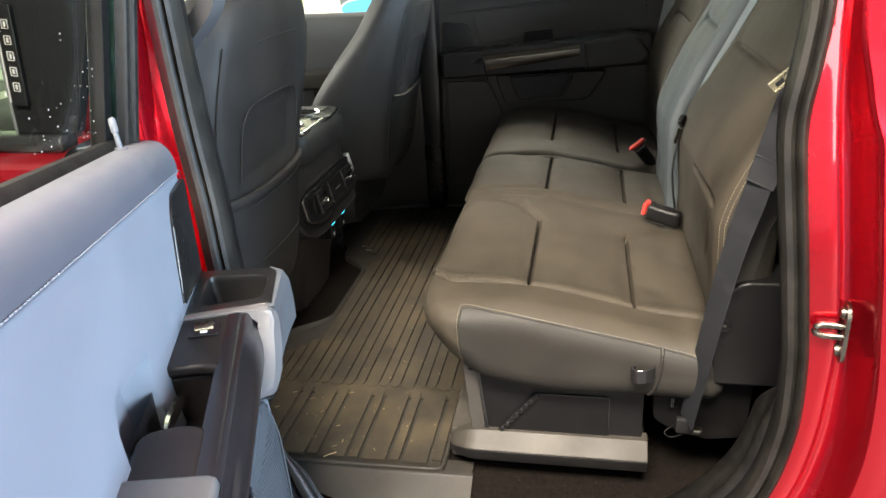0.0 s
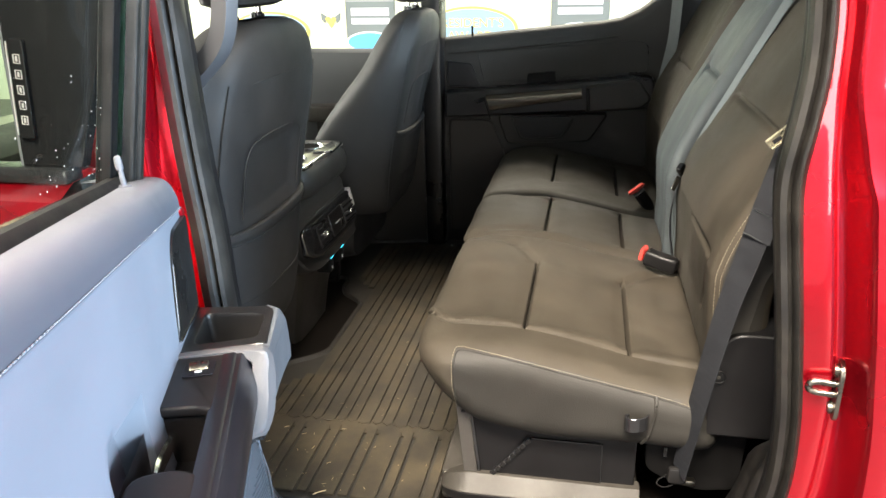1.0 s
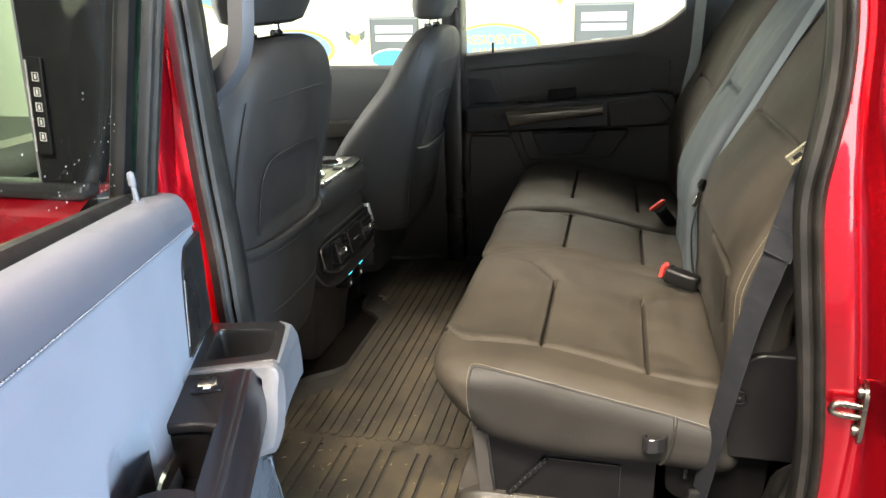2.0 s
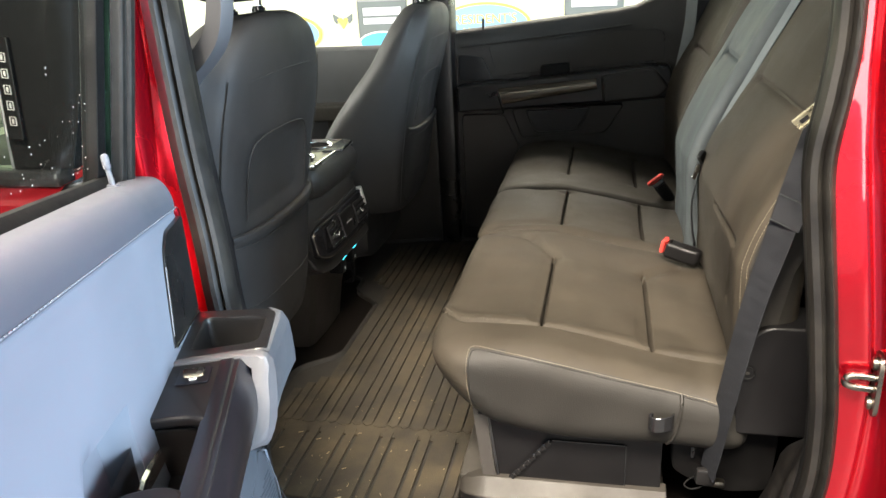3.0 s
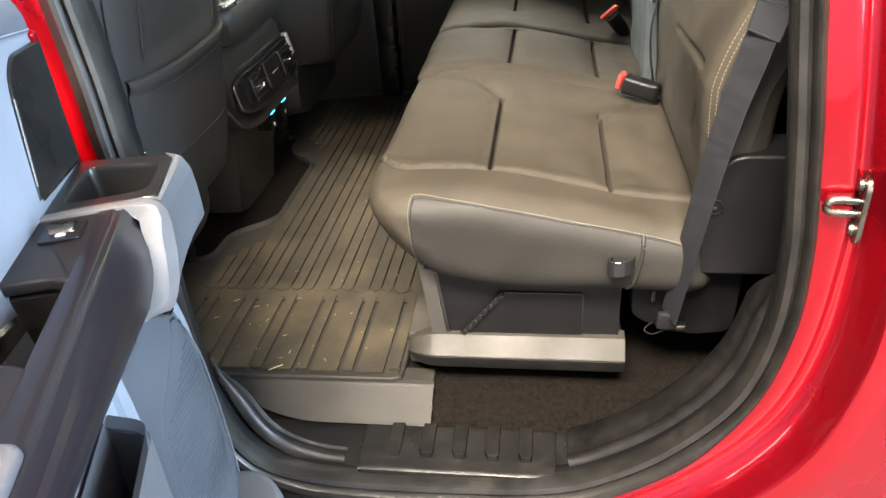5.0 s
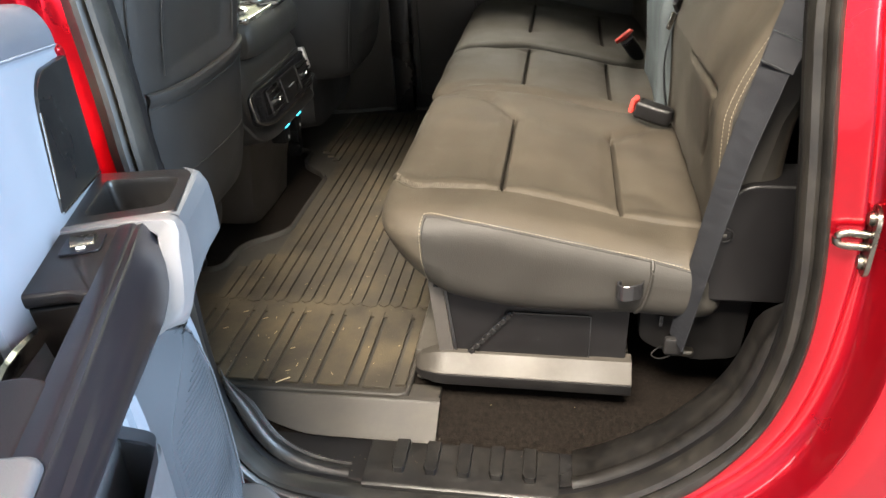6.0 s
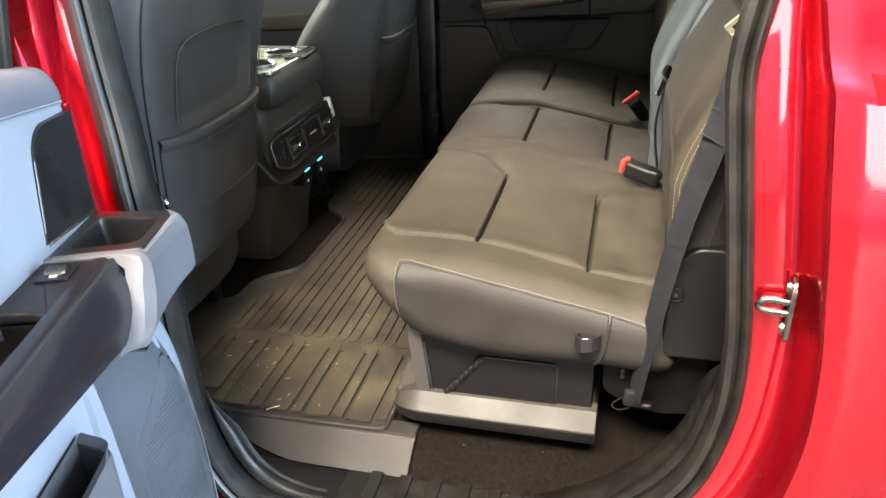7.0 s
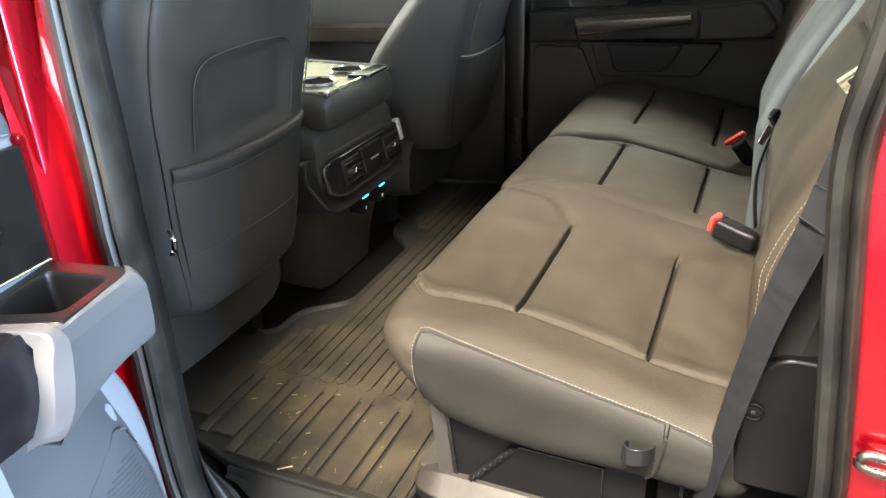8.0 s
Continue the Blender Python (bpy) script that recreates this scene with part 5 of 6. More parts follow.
# flap over the sill side
bm = bmesh.new()
rows = []
for k in range(15):
    f = k / 14
    x = -0.345 + 0.397 * f
    low = 1.368 + 0.058 * max(0, 1 - f * 2.2) ** 1.6
    zl = -0.036 + 0.022 * max(0, 1 - f * 2.2)
    rim = 1.428 + 0.006 * f
    low = min(low, rim - 0.012)
    rows.append([(x, rim + 0.006, 0.003), (x, rim - 0.002, 0.002), (x, rim - 0.005, -0.002), (x, rim + (low - rim) * 0.4, -0.012), (x, low + 0.006, zl + 0.003), (x, low, zl), (x, low + 0.002, zl - 0.003)])
grid(bm, rows)
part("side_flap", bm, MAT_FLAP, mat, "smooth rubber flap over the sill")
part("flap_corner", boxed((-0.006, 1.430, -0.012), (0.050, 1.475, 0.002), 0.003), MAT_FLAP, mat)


def plate(x0, x1, y0, y1, near_tip, far_tip, h=0.0062):
    """A flat raised tread between two grooves, with pointed or clipped ends."""
    c, q = (x0 + x1) / 2, min(0.010, (x1 - x0) * 0.4)
    near = [(c, y0 - near_tip)] if near_tip > 0.004 and x1 - x0 < 0.04 else [(x1 - q, y0 - near_tip), (x0 + q, y0 - near_tip)]
    far = [(c, y1 + far_tip)] if far_tip > 0.004 and x1 - x0 < 0.04 else [(x0 + q, y1 + far_tip), (x1 - q, y1 + far_tip)]
    poly = [(x1, y0)] + near + [(x0, y0), (x0, y1)] + far + [(x1, y1)]
    return prism(bmesh.new(), poly, "z", -0.0005, h, 0.0016, None, 2)


GAP, WIDE = 0.0017, 0.0038
PERIOD = 0.0855
for k in range(6):
    x = -0.0115 - PERIOD * k
    rear = 1.686 + 0.001 * k
    if k:
        part("tread", plate(x - 0.0275 + WIDE, x - WIDE, 1.458 if k < 5 else 1.488, rear, 0.0, 0.013), MAT, mat)
    else:
        part("tread", plate(x - 0.0275 + WIDE, x - WIDE, 1.466, rear, 0.0, 0.013), MAT, mat)
    part("tread", plate(x - PERIOD + WIDE, x - 0.0275 - WIDE, 1.456 if k < 4 else 1.46 + 0.035 * (k - 3), rear - 0.004, 0.0, 0.006, 0.0056), MAT, mat)
edges = [-0.012]
for k in range(14):
    edges.append(edges[-1] - (0.0255, 0.0345, 0.0255)[k % 3])
for k, (a, b) in enumerate(zip(edges[1:], edges)):
    stop = 2.872 - 0.012 * (k % 2)
    part("tread", plate(a + GAP, b - GAP, 1.714 - (0.006 if k % 3 == 1 else 0.0), stop, 0.006 if k % 3 == 1 else 0.009, 0.006), MAT, mat)
part("tread_joint", boxed((-0.52, 1.672, -0.0005), (-0.012, 1.728, 0.0040), 0.001), MAT, mat)
x = edges[-1]
for k in range(3):
    part("tread", plate(x - 0.024 + GAP, x - GAP, 1.712, 1.90 - 0.03 * k, 0.006, 0.0), MAT, mat)
    part("tread", plate(x - 0.024 + GAP, x - GAP, 2 * CL - 1.90 + 0.03 * k, 2.86, 0.0, 0.006), MAT, mat)
    x -= 0.024
# bits of straw and grit
rnd = random.Random(7)
bm = bmesh.new()
for k in range(48):
    x, y = rnd.uniform(-0.42, -0.02), rnd.uniform(1.46, 1.78) if k < 34 else rnd.uniform(1.78, 2.2)
    a, L = rnd.uniform(0, math.pi), rnd.choice((0.002, 0.003, 0.005, 0.009))
    z = 0.0058
    tube(bm, [(x, y, z), (x + L * math.cos(a), y + L * math.sin(a), z + 0.001)], rnd.uniform(0.0003, 0.0006), 5)
tube(bm, [(-0.253, 1.447, 0.0072), (-0.240, 1.456, 0.0085), (-0.231, 1.463, 0.0078)], 0.0010, 6)
for x, y in ((-0.40, 1.66), (-0.42, 1.60), (-0.35, 1.64)):
    tube(bm, [(x, y, 0.006), (x + 0.010, y + 0.004, 0.0072)], 0.0006, 6)
for k in range(150):
    u = rnd.random()
    if k < 60:
        x, y, z = rnd.uniform(-0.24, 0.40), rnd.uniform(1.295, 1.37), -0.0475 if k % 3 else -0.0345
        if z > -0.04 and not -0.05 < x < 0.255:
            z = -0.0475
    elif k < 72:
        x, y, z = rnd.uniform(0.0, 0.45), rnd.uniform(1.44, 1.52), -0.011
    else:
        x, y, z = rnd.uniform(-0.40, -0.02), 1.47 + 0.9 * u * u, 0.0055
    r = rnd.uniform(0.00018, 0.00042)
    box(bm, (x - r, y - r, z), (x + r * 1.6, y + r, z + r))
tagged(part("straw", bm, STRAW), "pale bits of straw and grit on the mat", "straw", "", "stuff")

# ---------------------------------------------------------------- front seats
def front_seat():
    ob = thing("front_seat", "black cloth front seat with rear map pocket and headrest", "car seat", "front seats", m=pose(-0.5, 1.635, 0.0))
    # sections up the backrest: z, x of the rear face, half width at the rear, half width at the front, depth
    secs = [(0.258, -0.408, 0.135, 0.18, 0.16), (0.278, -0.394, 0.150, 0.195, 0.22), (0.32, -0.387, 0.162, 0.215, 0.26), (0.42, -0.380, 0.174, 0.235, 0.27), (0.53, -0.366, 0.185, 0.25, 0.235), (0.64, -0.348, 0.200, 0.258, 0.18),
            (0.73, -0.328, 0.204, 0.250, 0.135), (0.81, -0.312, 0.190, 0.232, 0.11), (0.865, -0.308, 0.162, 0.20, 0.085), (0.895, -0.315, 0.11, 0.14, 0.06), (0.903, -0.330, 0.06, 0.08, 0.03)]
    shape = [(a.x, a.y, a.z, b.x, b.y) for a, b in zip(smooth_line([q[:3] for q in secs], 8), smooth_line([(q[3], q[4], 0) for q in secs], 8))]
    rows = []
    for z, x, hr, hf, dp in shape:
        pts = [(x - dp, -hf * 0.6), (x - dp - 0.015, -hf * 0.85), (x - dp + 0.02, -hf), (x - dp * 0.55, -hf), (x - 0.045, -hr - 0.025), (x - 0.014, -hr), (x - 0.003, -hr * 0.8), (x, -hr * 0.4), (x, 0)]
        full = smooth_line([(a, b, 0) for a, b in pts + [(a, -b) for a, b in pts[-2::-1]]], 5, True)
        row = []
        for p in full:
            inside = min(0.132 - abs(p.y), 0.700 - z, z - 0.545, 0.132 - abs(p.y) + (0.700 - z) - 0.03) if p.x > x - 0.02 else -1.0
            m = max(0.0, min(1.0, inside / 0.016))
            row.append((p.x - 0.008 * m * m * (3 - 2 * m), 1.635 + p.y, z))
        rows.append(row)
    bk = part("backrest", grid(bmesh.new(), rows, True, False, True), FRONT_CLOTH, ob, "black cloth seat back shell")
    # raised map pocket with a sagging upper hem
    def face(z):
        for a, b in zip(secs, secs[1:]):
            if a[0] <= z <= b[0]:
                f = (z - a[0]) / (b[0] - a[0])
                return a[1] + (b[1] - a[1]) * f
        return secs[0][1]
    def half(z):
        for a, b in zip(secs, secs[1:]):
            if a[0] <= z <= b[0]:
                return a[2] + (b[2] - a[2]) * (z - a[0]) / (b[0] - a[0]) - 0.006
        return secs[0][2]
    rows = []
    for k in range(19):
        f = -1 + 2 * k / 18
        top = 0.545 - 0.010 * (1 - f * f)
        edge = 0.016 * abs(f) ** 6
        rows.append([(face(z) + bulge - edge * 1.2, 1.635 + f * half(z), z) for z, bulge in ((0.284, 0.002), (0.31, 0.009), (0.36, 0.013), (0.44, 0.013), (top - 0.024, 0.012), (top - 0.020, 0.015), (top - 0.010, 0.0185), (top - 0.002, 0.0165), (top + 0.001, 0.011), (top - 0.002, 0.002))])
    pk = part("map_pocket", grid(bmesh.new(), rows), FRONT_CLOTH, ob, "stretch map pocket")
    for dzz in (-0.026, -0.150):
        hem = [(face(0.543 + dzz) + 0.0135 - 0.019 * abs(-1 + 2 * k / 18) ** 6, 1.635 + (-1 + 2 * k / 18) * (half(0.54 + dzz) - 0.002), 0.545 - 0.010 * (1 - (-1 + 2 * k / 18) ** 2) + dzz) for k in range(19)]
        part("hem", tube(bmesh.new(), hem, 0.0012, 6), FRONT_CLOTH, pk)
    # seams of the shell
    arc = [(1.503, 0.560), (1.503, 0.62), (1.506, 0.664), (1.524, 0.690), (1.56, 0.699), (1.635, 0.702), (1.71, 0.699), (1.746, 0.690), (1.764, 0.664), (1.767, 0.62), (1.767, 0.560)]
    arc = smooth_line([(face(z) + 0.0006, y, z) for y, z in arc], 6)
    part("seam", tube(bmesh.new(), arc, 0.0012, 6), FRONT_CLOTH, bk)
    for yy in (-1, 1):
        edge = [(face(z) - 0.012, 1.635 + yy * w, z) for z, w in ((0.29, 0.157), (0.42, 0.177), (0.53, 0.188), (0.64, 0.203), (0.73, 0.207), (0.81, 0.193))]
        part("seam", tube(bmesh.new(), smooth_line(edge, 5), 0.0012, 6), FRONT_CLOTH, bk)
    band = [(face(0.80) + 0.001 - 0.016 * abs(f) ** 5, 1.635 + f * 0.190, 0.800 + 0.006 * (1 - f * f)) for f in [-1 + k / 8 for k in range(17)]]
    part("seam", tube(bmesh.new(), band, 0.0016, 6), FRONT_CLOTH, bk)
    # headrest on two posts
    hr = bmesh.new()
    rows = []
    for z, hw, d, x in ((0.925, 0.09, 0.03, -0.372), (0.932, 0.115, 0.045, -0.372), (0.96, 0.128, 0.055, -0.368), (1.04, 0.13, 0.06, -0.358), (1.09, 0.12, 0.05, -0.352), (1.11, 0.08, 0.03, -0.352)):
        rows.append([(x + d * math.copysign(abs(math.cos(t)) ** 0.6, math.cos(t)), 1.635 + hw * math.copysign(abs(math.sin(t)) ** 0.5, math.sin(t)), z) for t in [2 * math.pi * k / 28 for k in range(28)]])
    grid(hr, rows, True, False, True)
    head = part("headrest", hr, FRONT_CLOTH, ob, "black cloth headrest")
    for dy in (-0.055, 0.055):
        part("post", tube(bmesh.new(), [(-0.375, 1.635 + dy, 0.88), (-0.372, 1.635 + dy, 0.95)], 0.0065, 10), CHROME, head, "chrome headrest post")
        part("post_collar", disc(bmesh.new(), (-0.376, 1.635 + dy, 0.905), (0, 0, 1), 0.014, 0.016, 16, 0.003), GLOSS, head)
    # seat cushion and foot
    bm = bmesh.new()
    rows = []
    for x, z0, z1, hw in ((-0.50, 0.10, 0.30, 0.22), (-0.56, 0.09, 0.33, 0.25), (-0.75, 0.10, 0.34, 0.26), (-0.93, 0.13, 0.36, 0.255), (-1.0, 0.17, 0.34, 0.24), (-1.02, 0.22, 0.29, 0.2)):
        rows.append([(x, 1.635 + hw * math.copysign(abs(math.sin(t)) ** 0.45, math.sin(t)), (z0 + z1) / 2 + (z1 - z0) / 2 * math.copysign(abs(math.cos(t)) ** 0.5, math.cos(t))) for t in [2 * math.pi * k / 28 for k in range(28)]])
    part("seat_cushion", grid(bm, rows, True, False, True), FRONT_CLOTH, ob)
    for yy in (-0.19, 0.19):
        part("seat_rail", boxed((-1.0, 1.635 + yy - 0.02, 0.0), (-0.56, 1.635 + yy + 0.02, 0.12), 0.008), TRIM_DARK, ob)
    return ob


driver = front_seat()
copy_thing(driver, pose(-0.5, 2 * CL - 1.635, -0.03, 0, 3.5, 0))
bm = bmesh.new()
tube(bm, smooth_line([(-0.360, 1.418, 0.462), (-0.350, 1.412, 0.455), (-0.347, 1.408, 0.436), (-0.356, 1.41, 0.428)], 4), 0.004, 8)
part("bag_hook", bm, CHROME, driver, "small metal hook")

# ---------------------------------------------------------------- centre console
console = thing("centre_console", "black centre console with rear vents and cup holders", "console", m=pose(-0.6, CL, 0.0))
bm = bmesh.new()
rows = []
for z, x, hw in ((0.0, -0.52, 0.13), (0.10, -0.505, 0.135), (0.18, -0.488, 0.150), (0.24, -0.470, 0.175), (0.275, -0.456, 0.190), (0.30, -0.452, 0.195), (0.40, -0.458, 0.192), (0.425, -0.47, 0.18), (0.44, -0.49, 0.17)):
    p = [(-1.05, -hw), (-0.70, -hw), (x - 0.05, -hw), (x - 0.012, -hw + 0.006), (x, -hw + 0.03), (x + 0.004, 0), (x, hw - 0.03), (x - 0.012, hw - 0.006), (x - 0.05, hw), (-0.70, hw), (-1.05, hw)]
    rows.append([(a, CL + b, z) for a, b in p])
grid(bm, rows, True, False, True)
part("console_body", bm, LINING, console, "charcoal console body")
M = Matrix.Translation((-0.449, CL + 0.006, 0.322)) @ pose(0, 0, 0, 0, -12, 0) @ Matrix.Diagonal((1, 0.97, 0.82, 1))


def swept_back(bm):
    """Both ends of the vent bezel curve away towards the front."""
    for v in bm.verts:
        v.co.x -= 0.026 * max(0.0, (abs(v.co.y) - 0.135) / 0.06) ** 2
    bmesh.ops.transform(bm, matrix=M, verts=bm.verts)
    return bm


def ribboned(poly, lo, hi, bevel):
    """A plate across x whose long edges are cut fine enough to bend."""
    fine = []
    for a, b in zip(poly, poly[1:] + poly[:1]):
        n = max(1, int(abs(b[0] - a[0]) / 0.02))
        fine += [(a[0] + (b[0] - a[0]) * k / n, a[1] + (b[1] - a[1]) * k / n) for k in range(n)]
    return prism(bmesh.new(), fine, "x", lo, hi, bevel, None, 3)


collar = ribboned(round_poly([(-0.214, 0.070), (-0.222, 0.010), (-0.200, -0.078), (-0.184, -0.096), (0.176, -0.096), (0.204, -0.072), (0.216, 0.0), (0.208, 0.070)], [0.012, 0.012, 0.008, 0.006, 0.010, 0.012, 0.02, 0.012], 3), -0.075, 0.013, 0.004)
part("bezel_surround", swept_back(collar), TRIM_SOFT, console, "charcoal shoulder round the vents")
bezel = part("vent_bezel", swept_back(ribboned(round_poly([(-0.193, -0.040), (-0.165, -0.056), (0.165, -0.056), (0.193, -0.044), (0.193, 0.046), (0.17, 0.056), (-0.17, 0.056), (-0.193, 0.040)], 0.016, 3), -0.01, 0.022, 0.007)), GLOSS, console, "gloss black vent bezel")
for s in (-1, 1):
    v = part("vent", boxed((0.018, s * 0.105 - 0.042, -0.036), (0.024, s * 0.105 + 0.042, 0.036), 0.003, M), TRIM_DARK, bezel, "black air vent")
    for k in range(4):
        part("slat", boxed((0.0225, s * 0.105 - 0.038, -0.029 + 0.017 * k), (0.029, s * 0.105 + 0.038, -0.024 + 0.017 * k), 0.001, M), GLOSS, v)
    bm = disc(bmesh.new(), (0.030, s * 0.105, -0.004), (1, 0, 0), 0.009, 0.010, 14, 0.002)
    bmesh.ops.transform(bm, matrix=M, verts=bm.verts)
    part("vent_knob", bm, CHROME, v, "small chrome vent knob")
bm = bmesh.new()
tube(bm, smooth_line([(0.0215, -0.125, 0.0545), (0.0215, -0.168, 0.0535), (0.020, -0.188, 0.038), (0.020, -0.1905, 0.0), (0.020, -0.188, -0.036), (0.0215, -0.166, -0.0525), (0.0225, -0.10, -0.0545), (0.0225, 0.0, -0.0548), (0.0225, 0.10, -0.0545)], 5), 0.0012, 8)
part("bright_trim", swept_back(bm), BRUSHED, bezel, "thin bright bezel edge")
part("corner_trim", boxed((-0.008, 0.176, -0.012), (0.014, 0.196, 0.060), 0.006, M), SATIN, bezel, "bright chrome corner trim")
screen = part("control_panel", boxed((0.018, -0.052, -0.038), (0.0245, 0.052, 0.040), 0.003, M), TRIM_DARK, bezel, "black control panel")
part("panel_mark", boxed((0.0245, -0.020, -0.003), (0.0252, 0.020, 0.001), 0, M), GREY_PRINT, screen, smooth=False)
for k, y in enumerate((2.146, 2.234)):
    port = part("usb_port", boxed((-0.478, y - 0.018, 0.190), (-0.436, y + 0.018, 0.240), 0.006), DEEP, console, "black charging port")
    part("port_light", boxed((-0.4375, y - 0.014, 0.2325), (-0.4345, y + 0.014, 0.2348)), TEAL, port, "teal port light", False)
    part("port_mark", boxed((-0.4365, y - 0.003, 0.200), (-0.4352, y + 0.002, 0.208)), WHITE, port, smooth=False)
# lid with cup holder tray
bm = bmesh.new()
rows = []
for z, x, hw in ((0.430, -0.475, 0.150), (0.437, -0.458, 0.160), (0.455, -0.448, 0.165), (0.480, -0.447, 0.166), (0.500, -0.452, 0.163), (0.511, -0.462, 0.157)):
    x += 0.020
    p = [(-0.98, -hw), (x - 0.05, -hw), (x - 0.02, -hw + 0.006), (x - 0.004, -hw + 0.03), (x, 0), (x - 0.004, hw - 0.03), (x - 0.02, hw - 0.006), (x - 0.05, hw), (-0.98, hw)]
    rows.append([(a, CL + b, z) for a, b in p])
grid(bm, rows, True, False, True)
lid = part("console_lid", bm, LINING, console, "slate console lid block")
part("tray", boxed((-0.80, CL - 0.150, 0.509), (-0.444, CL + 0.150, 0.517), 0.003), SMOKED, lid, "bright satin cup holder tray")
for dx, dy in ((-0.522, -0.065), (-0.522, 0.075), (-0.65, 0.0)):
    bm = bmesh.new()
    tube(bm, [(dx + 0.043 * math.cos(2 * math.pi * k / 28), CL + dy + 0.043 * math.sin(2 * math.pi * k / 28), 0.520) for k in range(28)], 0.0045, 8, True)
    part("cup_ring", bm, CHROME, lid, "bright cup holder ring")
    # no hollow here: a dull dark disc paints the shade of the well
    part("cup_well", disc(bmesh.new(), (dx, CL + dy, 0.5175), (0, 0, 1), 0.041, 0.003, 24), CARPET, lid, "flat dark disc for the cup well's shade")
bm = bmesh.new()
tube(bm, [(a, CL + b, 0.518) for a, b in round_poly([(-0.448, -0.148), (-0.448, 0.148), (-0.80, 0.148), (-0.80, -0.148)], 0.02)], 0.0035, 8, True)
part("tray_edge", bm, CHROME, lid, "bright tray edge")
bm = bmesh.new()
prism(bm, round_poly([(-0.5, 0.0), (-0.448, 0.02), (-0.456, 0.13), (-0.49, 0.14)], 0.008), "z", 0.516, 0.524, 0.002, Matrix.Translation((0.018, CL, 0)))
part("lid_latch", bm, GLOSS, lid, "gloss black latch")

# ---------------------------------------------------------------- far side: rear door, pillar, front door
FY = 2.955
fd = thing("far_rear_door", "closed black rear door lining with armrest and window", "car door", m=pose(0.1, 3.0, 0.0))


def sill_z(x):
    return 0.752 + 0.095 * (x + 0.26) + max(0.0, x - 0.30) ** 2 * 2.6


bm = bmesh.new()
xs = [-0.30, -0.26, -0.15, 0.0, 0.1, 0.2, 0.28, 0.34, 0.40, 0.44, 0.47, 0.50]
grid(bm, [[(x, 3.02, sill_z(x)) for x in xs], [(x, 2.985, sill_z(x)) for x in xs], [(x, 2.968, sill_z(x) - 0.012) for x in xs], [(x, FY, sill_z(x) - 0.04) for x in xs], [(x, FY - 0.004, 0.66 + 0.1 * (x + 0.26)) for x in xs], [(x, FY + 0.004, 0.55) for x in xs], [(x, FY, 0.40) for x in xs], [(x, FY - 0.01, 0.2) for x in xs], [(x, FY, -0.03) for x in xs]])
part("door_lining", bm, LINING, fd, "charcoal door lining")
part("crease", tube(bmesh.new(), [(x, FY - 0.004, sill_z(x) - 0.055) for x in (-0.24, -0.1, 0.1, 0.25, 0.33)], 0.003, 6), LINING, fd)
bm = bmesh.new()
prism(bm, round_poly([(-0.252, 0.485), (0.46, 0.525), (0.46, 0.63), (0.40, 0.632), (0.20, 0.612), (-0.252, 0.575)], [0.008, 0.02, 0.03, 0.02, 0.02, 0.008]), "y", 2.885, 2.96, 0.010, None, 3)
far_arm = part("armrest", bm, TRIM_DARK, fd, "black armrest")
bm = bmesh.new()
rows = []
for k in range(13):
    f = k / 12
    top, foot = (-0.106 + 0.326 * f, 0.570 + 0.027 * f), (-0.088 + 0.312 * f, 0.514 + 0.045 * f)
    rows.append([(top[0] + (foot[0] - top[0]) * g, y, top[1] + (foot[1] - top[1]) * g) for g, y in ((-0.02, 2.905), (0.0, 2.893), (0.06, 2.882), (0.16, 2.874), (0.35, 2.870), (0.7, 2.869), (0.93, 2.872), (1.0, 2.880), (1.02, 2.90))])
grid(bm, rows)
part("metal_strip", bm, BRUSHED, far_arm, "brushed metal strip")
bm = bmesh.new()
prism(bm, round_poly([(0.240, 0.512), (0.42, 0.527), (0.456, 0.56), (0.40, 0.628), (0.235, 0.602)], [0.006, 0.02, 0.02, 0.02, 0.012]), "y", 2.868, 2.90, 0.012, None, 4)
part("arm_pad", bm, LINING, far_arm, "soft charcoal elbow pad")
part("end_gap", tube(bmesh.new(), [(-0.112, 2.884, 0.56), (-0.088, 2.884, 0.484)], 0.002, 6), GLOSS, far_arm)
# raised black plate whose colour stands in for a shaded notch
bm = bmesh.new()
prism(bm, round_poly([(0.03, 0.595), (0.132, 0.603), (0.128, 0.640), (0.034, 0.632)], 0.006), "y", 2.938, 2.962, 0.003)
part("recess_shade", bm, DEEP, far_arm)
part("switch_block", boxed((-0.05, 2.90, 0.578), (0.02, 2.93, 0.590), 0.003), GLOSS, far_arm)
bm = bmesh.new()
prism(bm, round_poly([(-0.250, 0.585), (-0.130, 0.585), (-0.165, 0.665), (-0.25, 0.675)], 0.01), "y", 2.944, 2.955, 0.004)
part("handle_bezel", bm, TRIM_DARK, fd)
bm = bmesh.new()
prism(bm, round_poly([(-0.035, 0.385), (0.255, 0.402), (0.315, 0.50), (-0.07, 0.49)], 0.02), "y", 2.932, 2.958, 0.006, None, 3)
pocket = part("lower_pocket", bm, LINING, fd)
# thin dark plate on the pocket, painting the shade inside its opening
bm = bmesh.new()
prism(bm, round_poly([(0.021, 0.407), (0.154, 0.415), (0.200, 0.492), (-0.018, 0.484)], [0.015, 0.02, 0.003, 0.003]), "y", 2.928, 2.936, 0.003)
part("pocket_mouth", bm, TRIM_DARK, pocket, "dark plate for the shade in the pocket mouth")
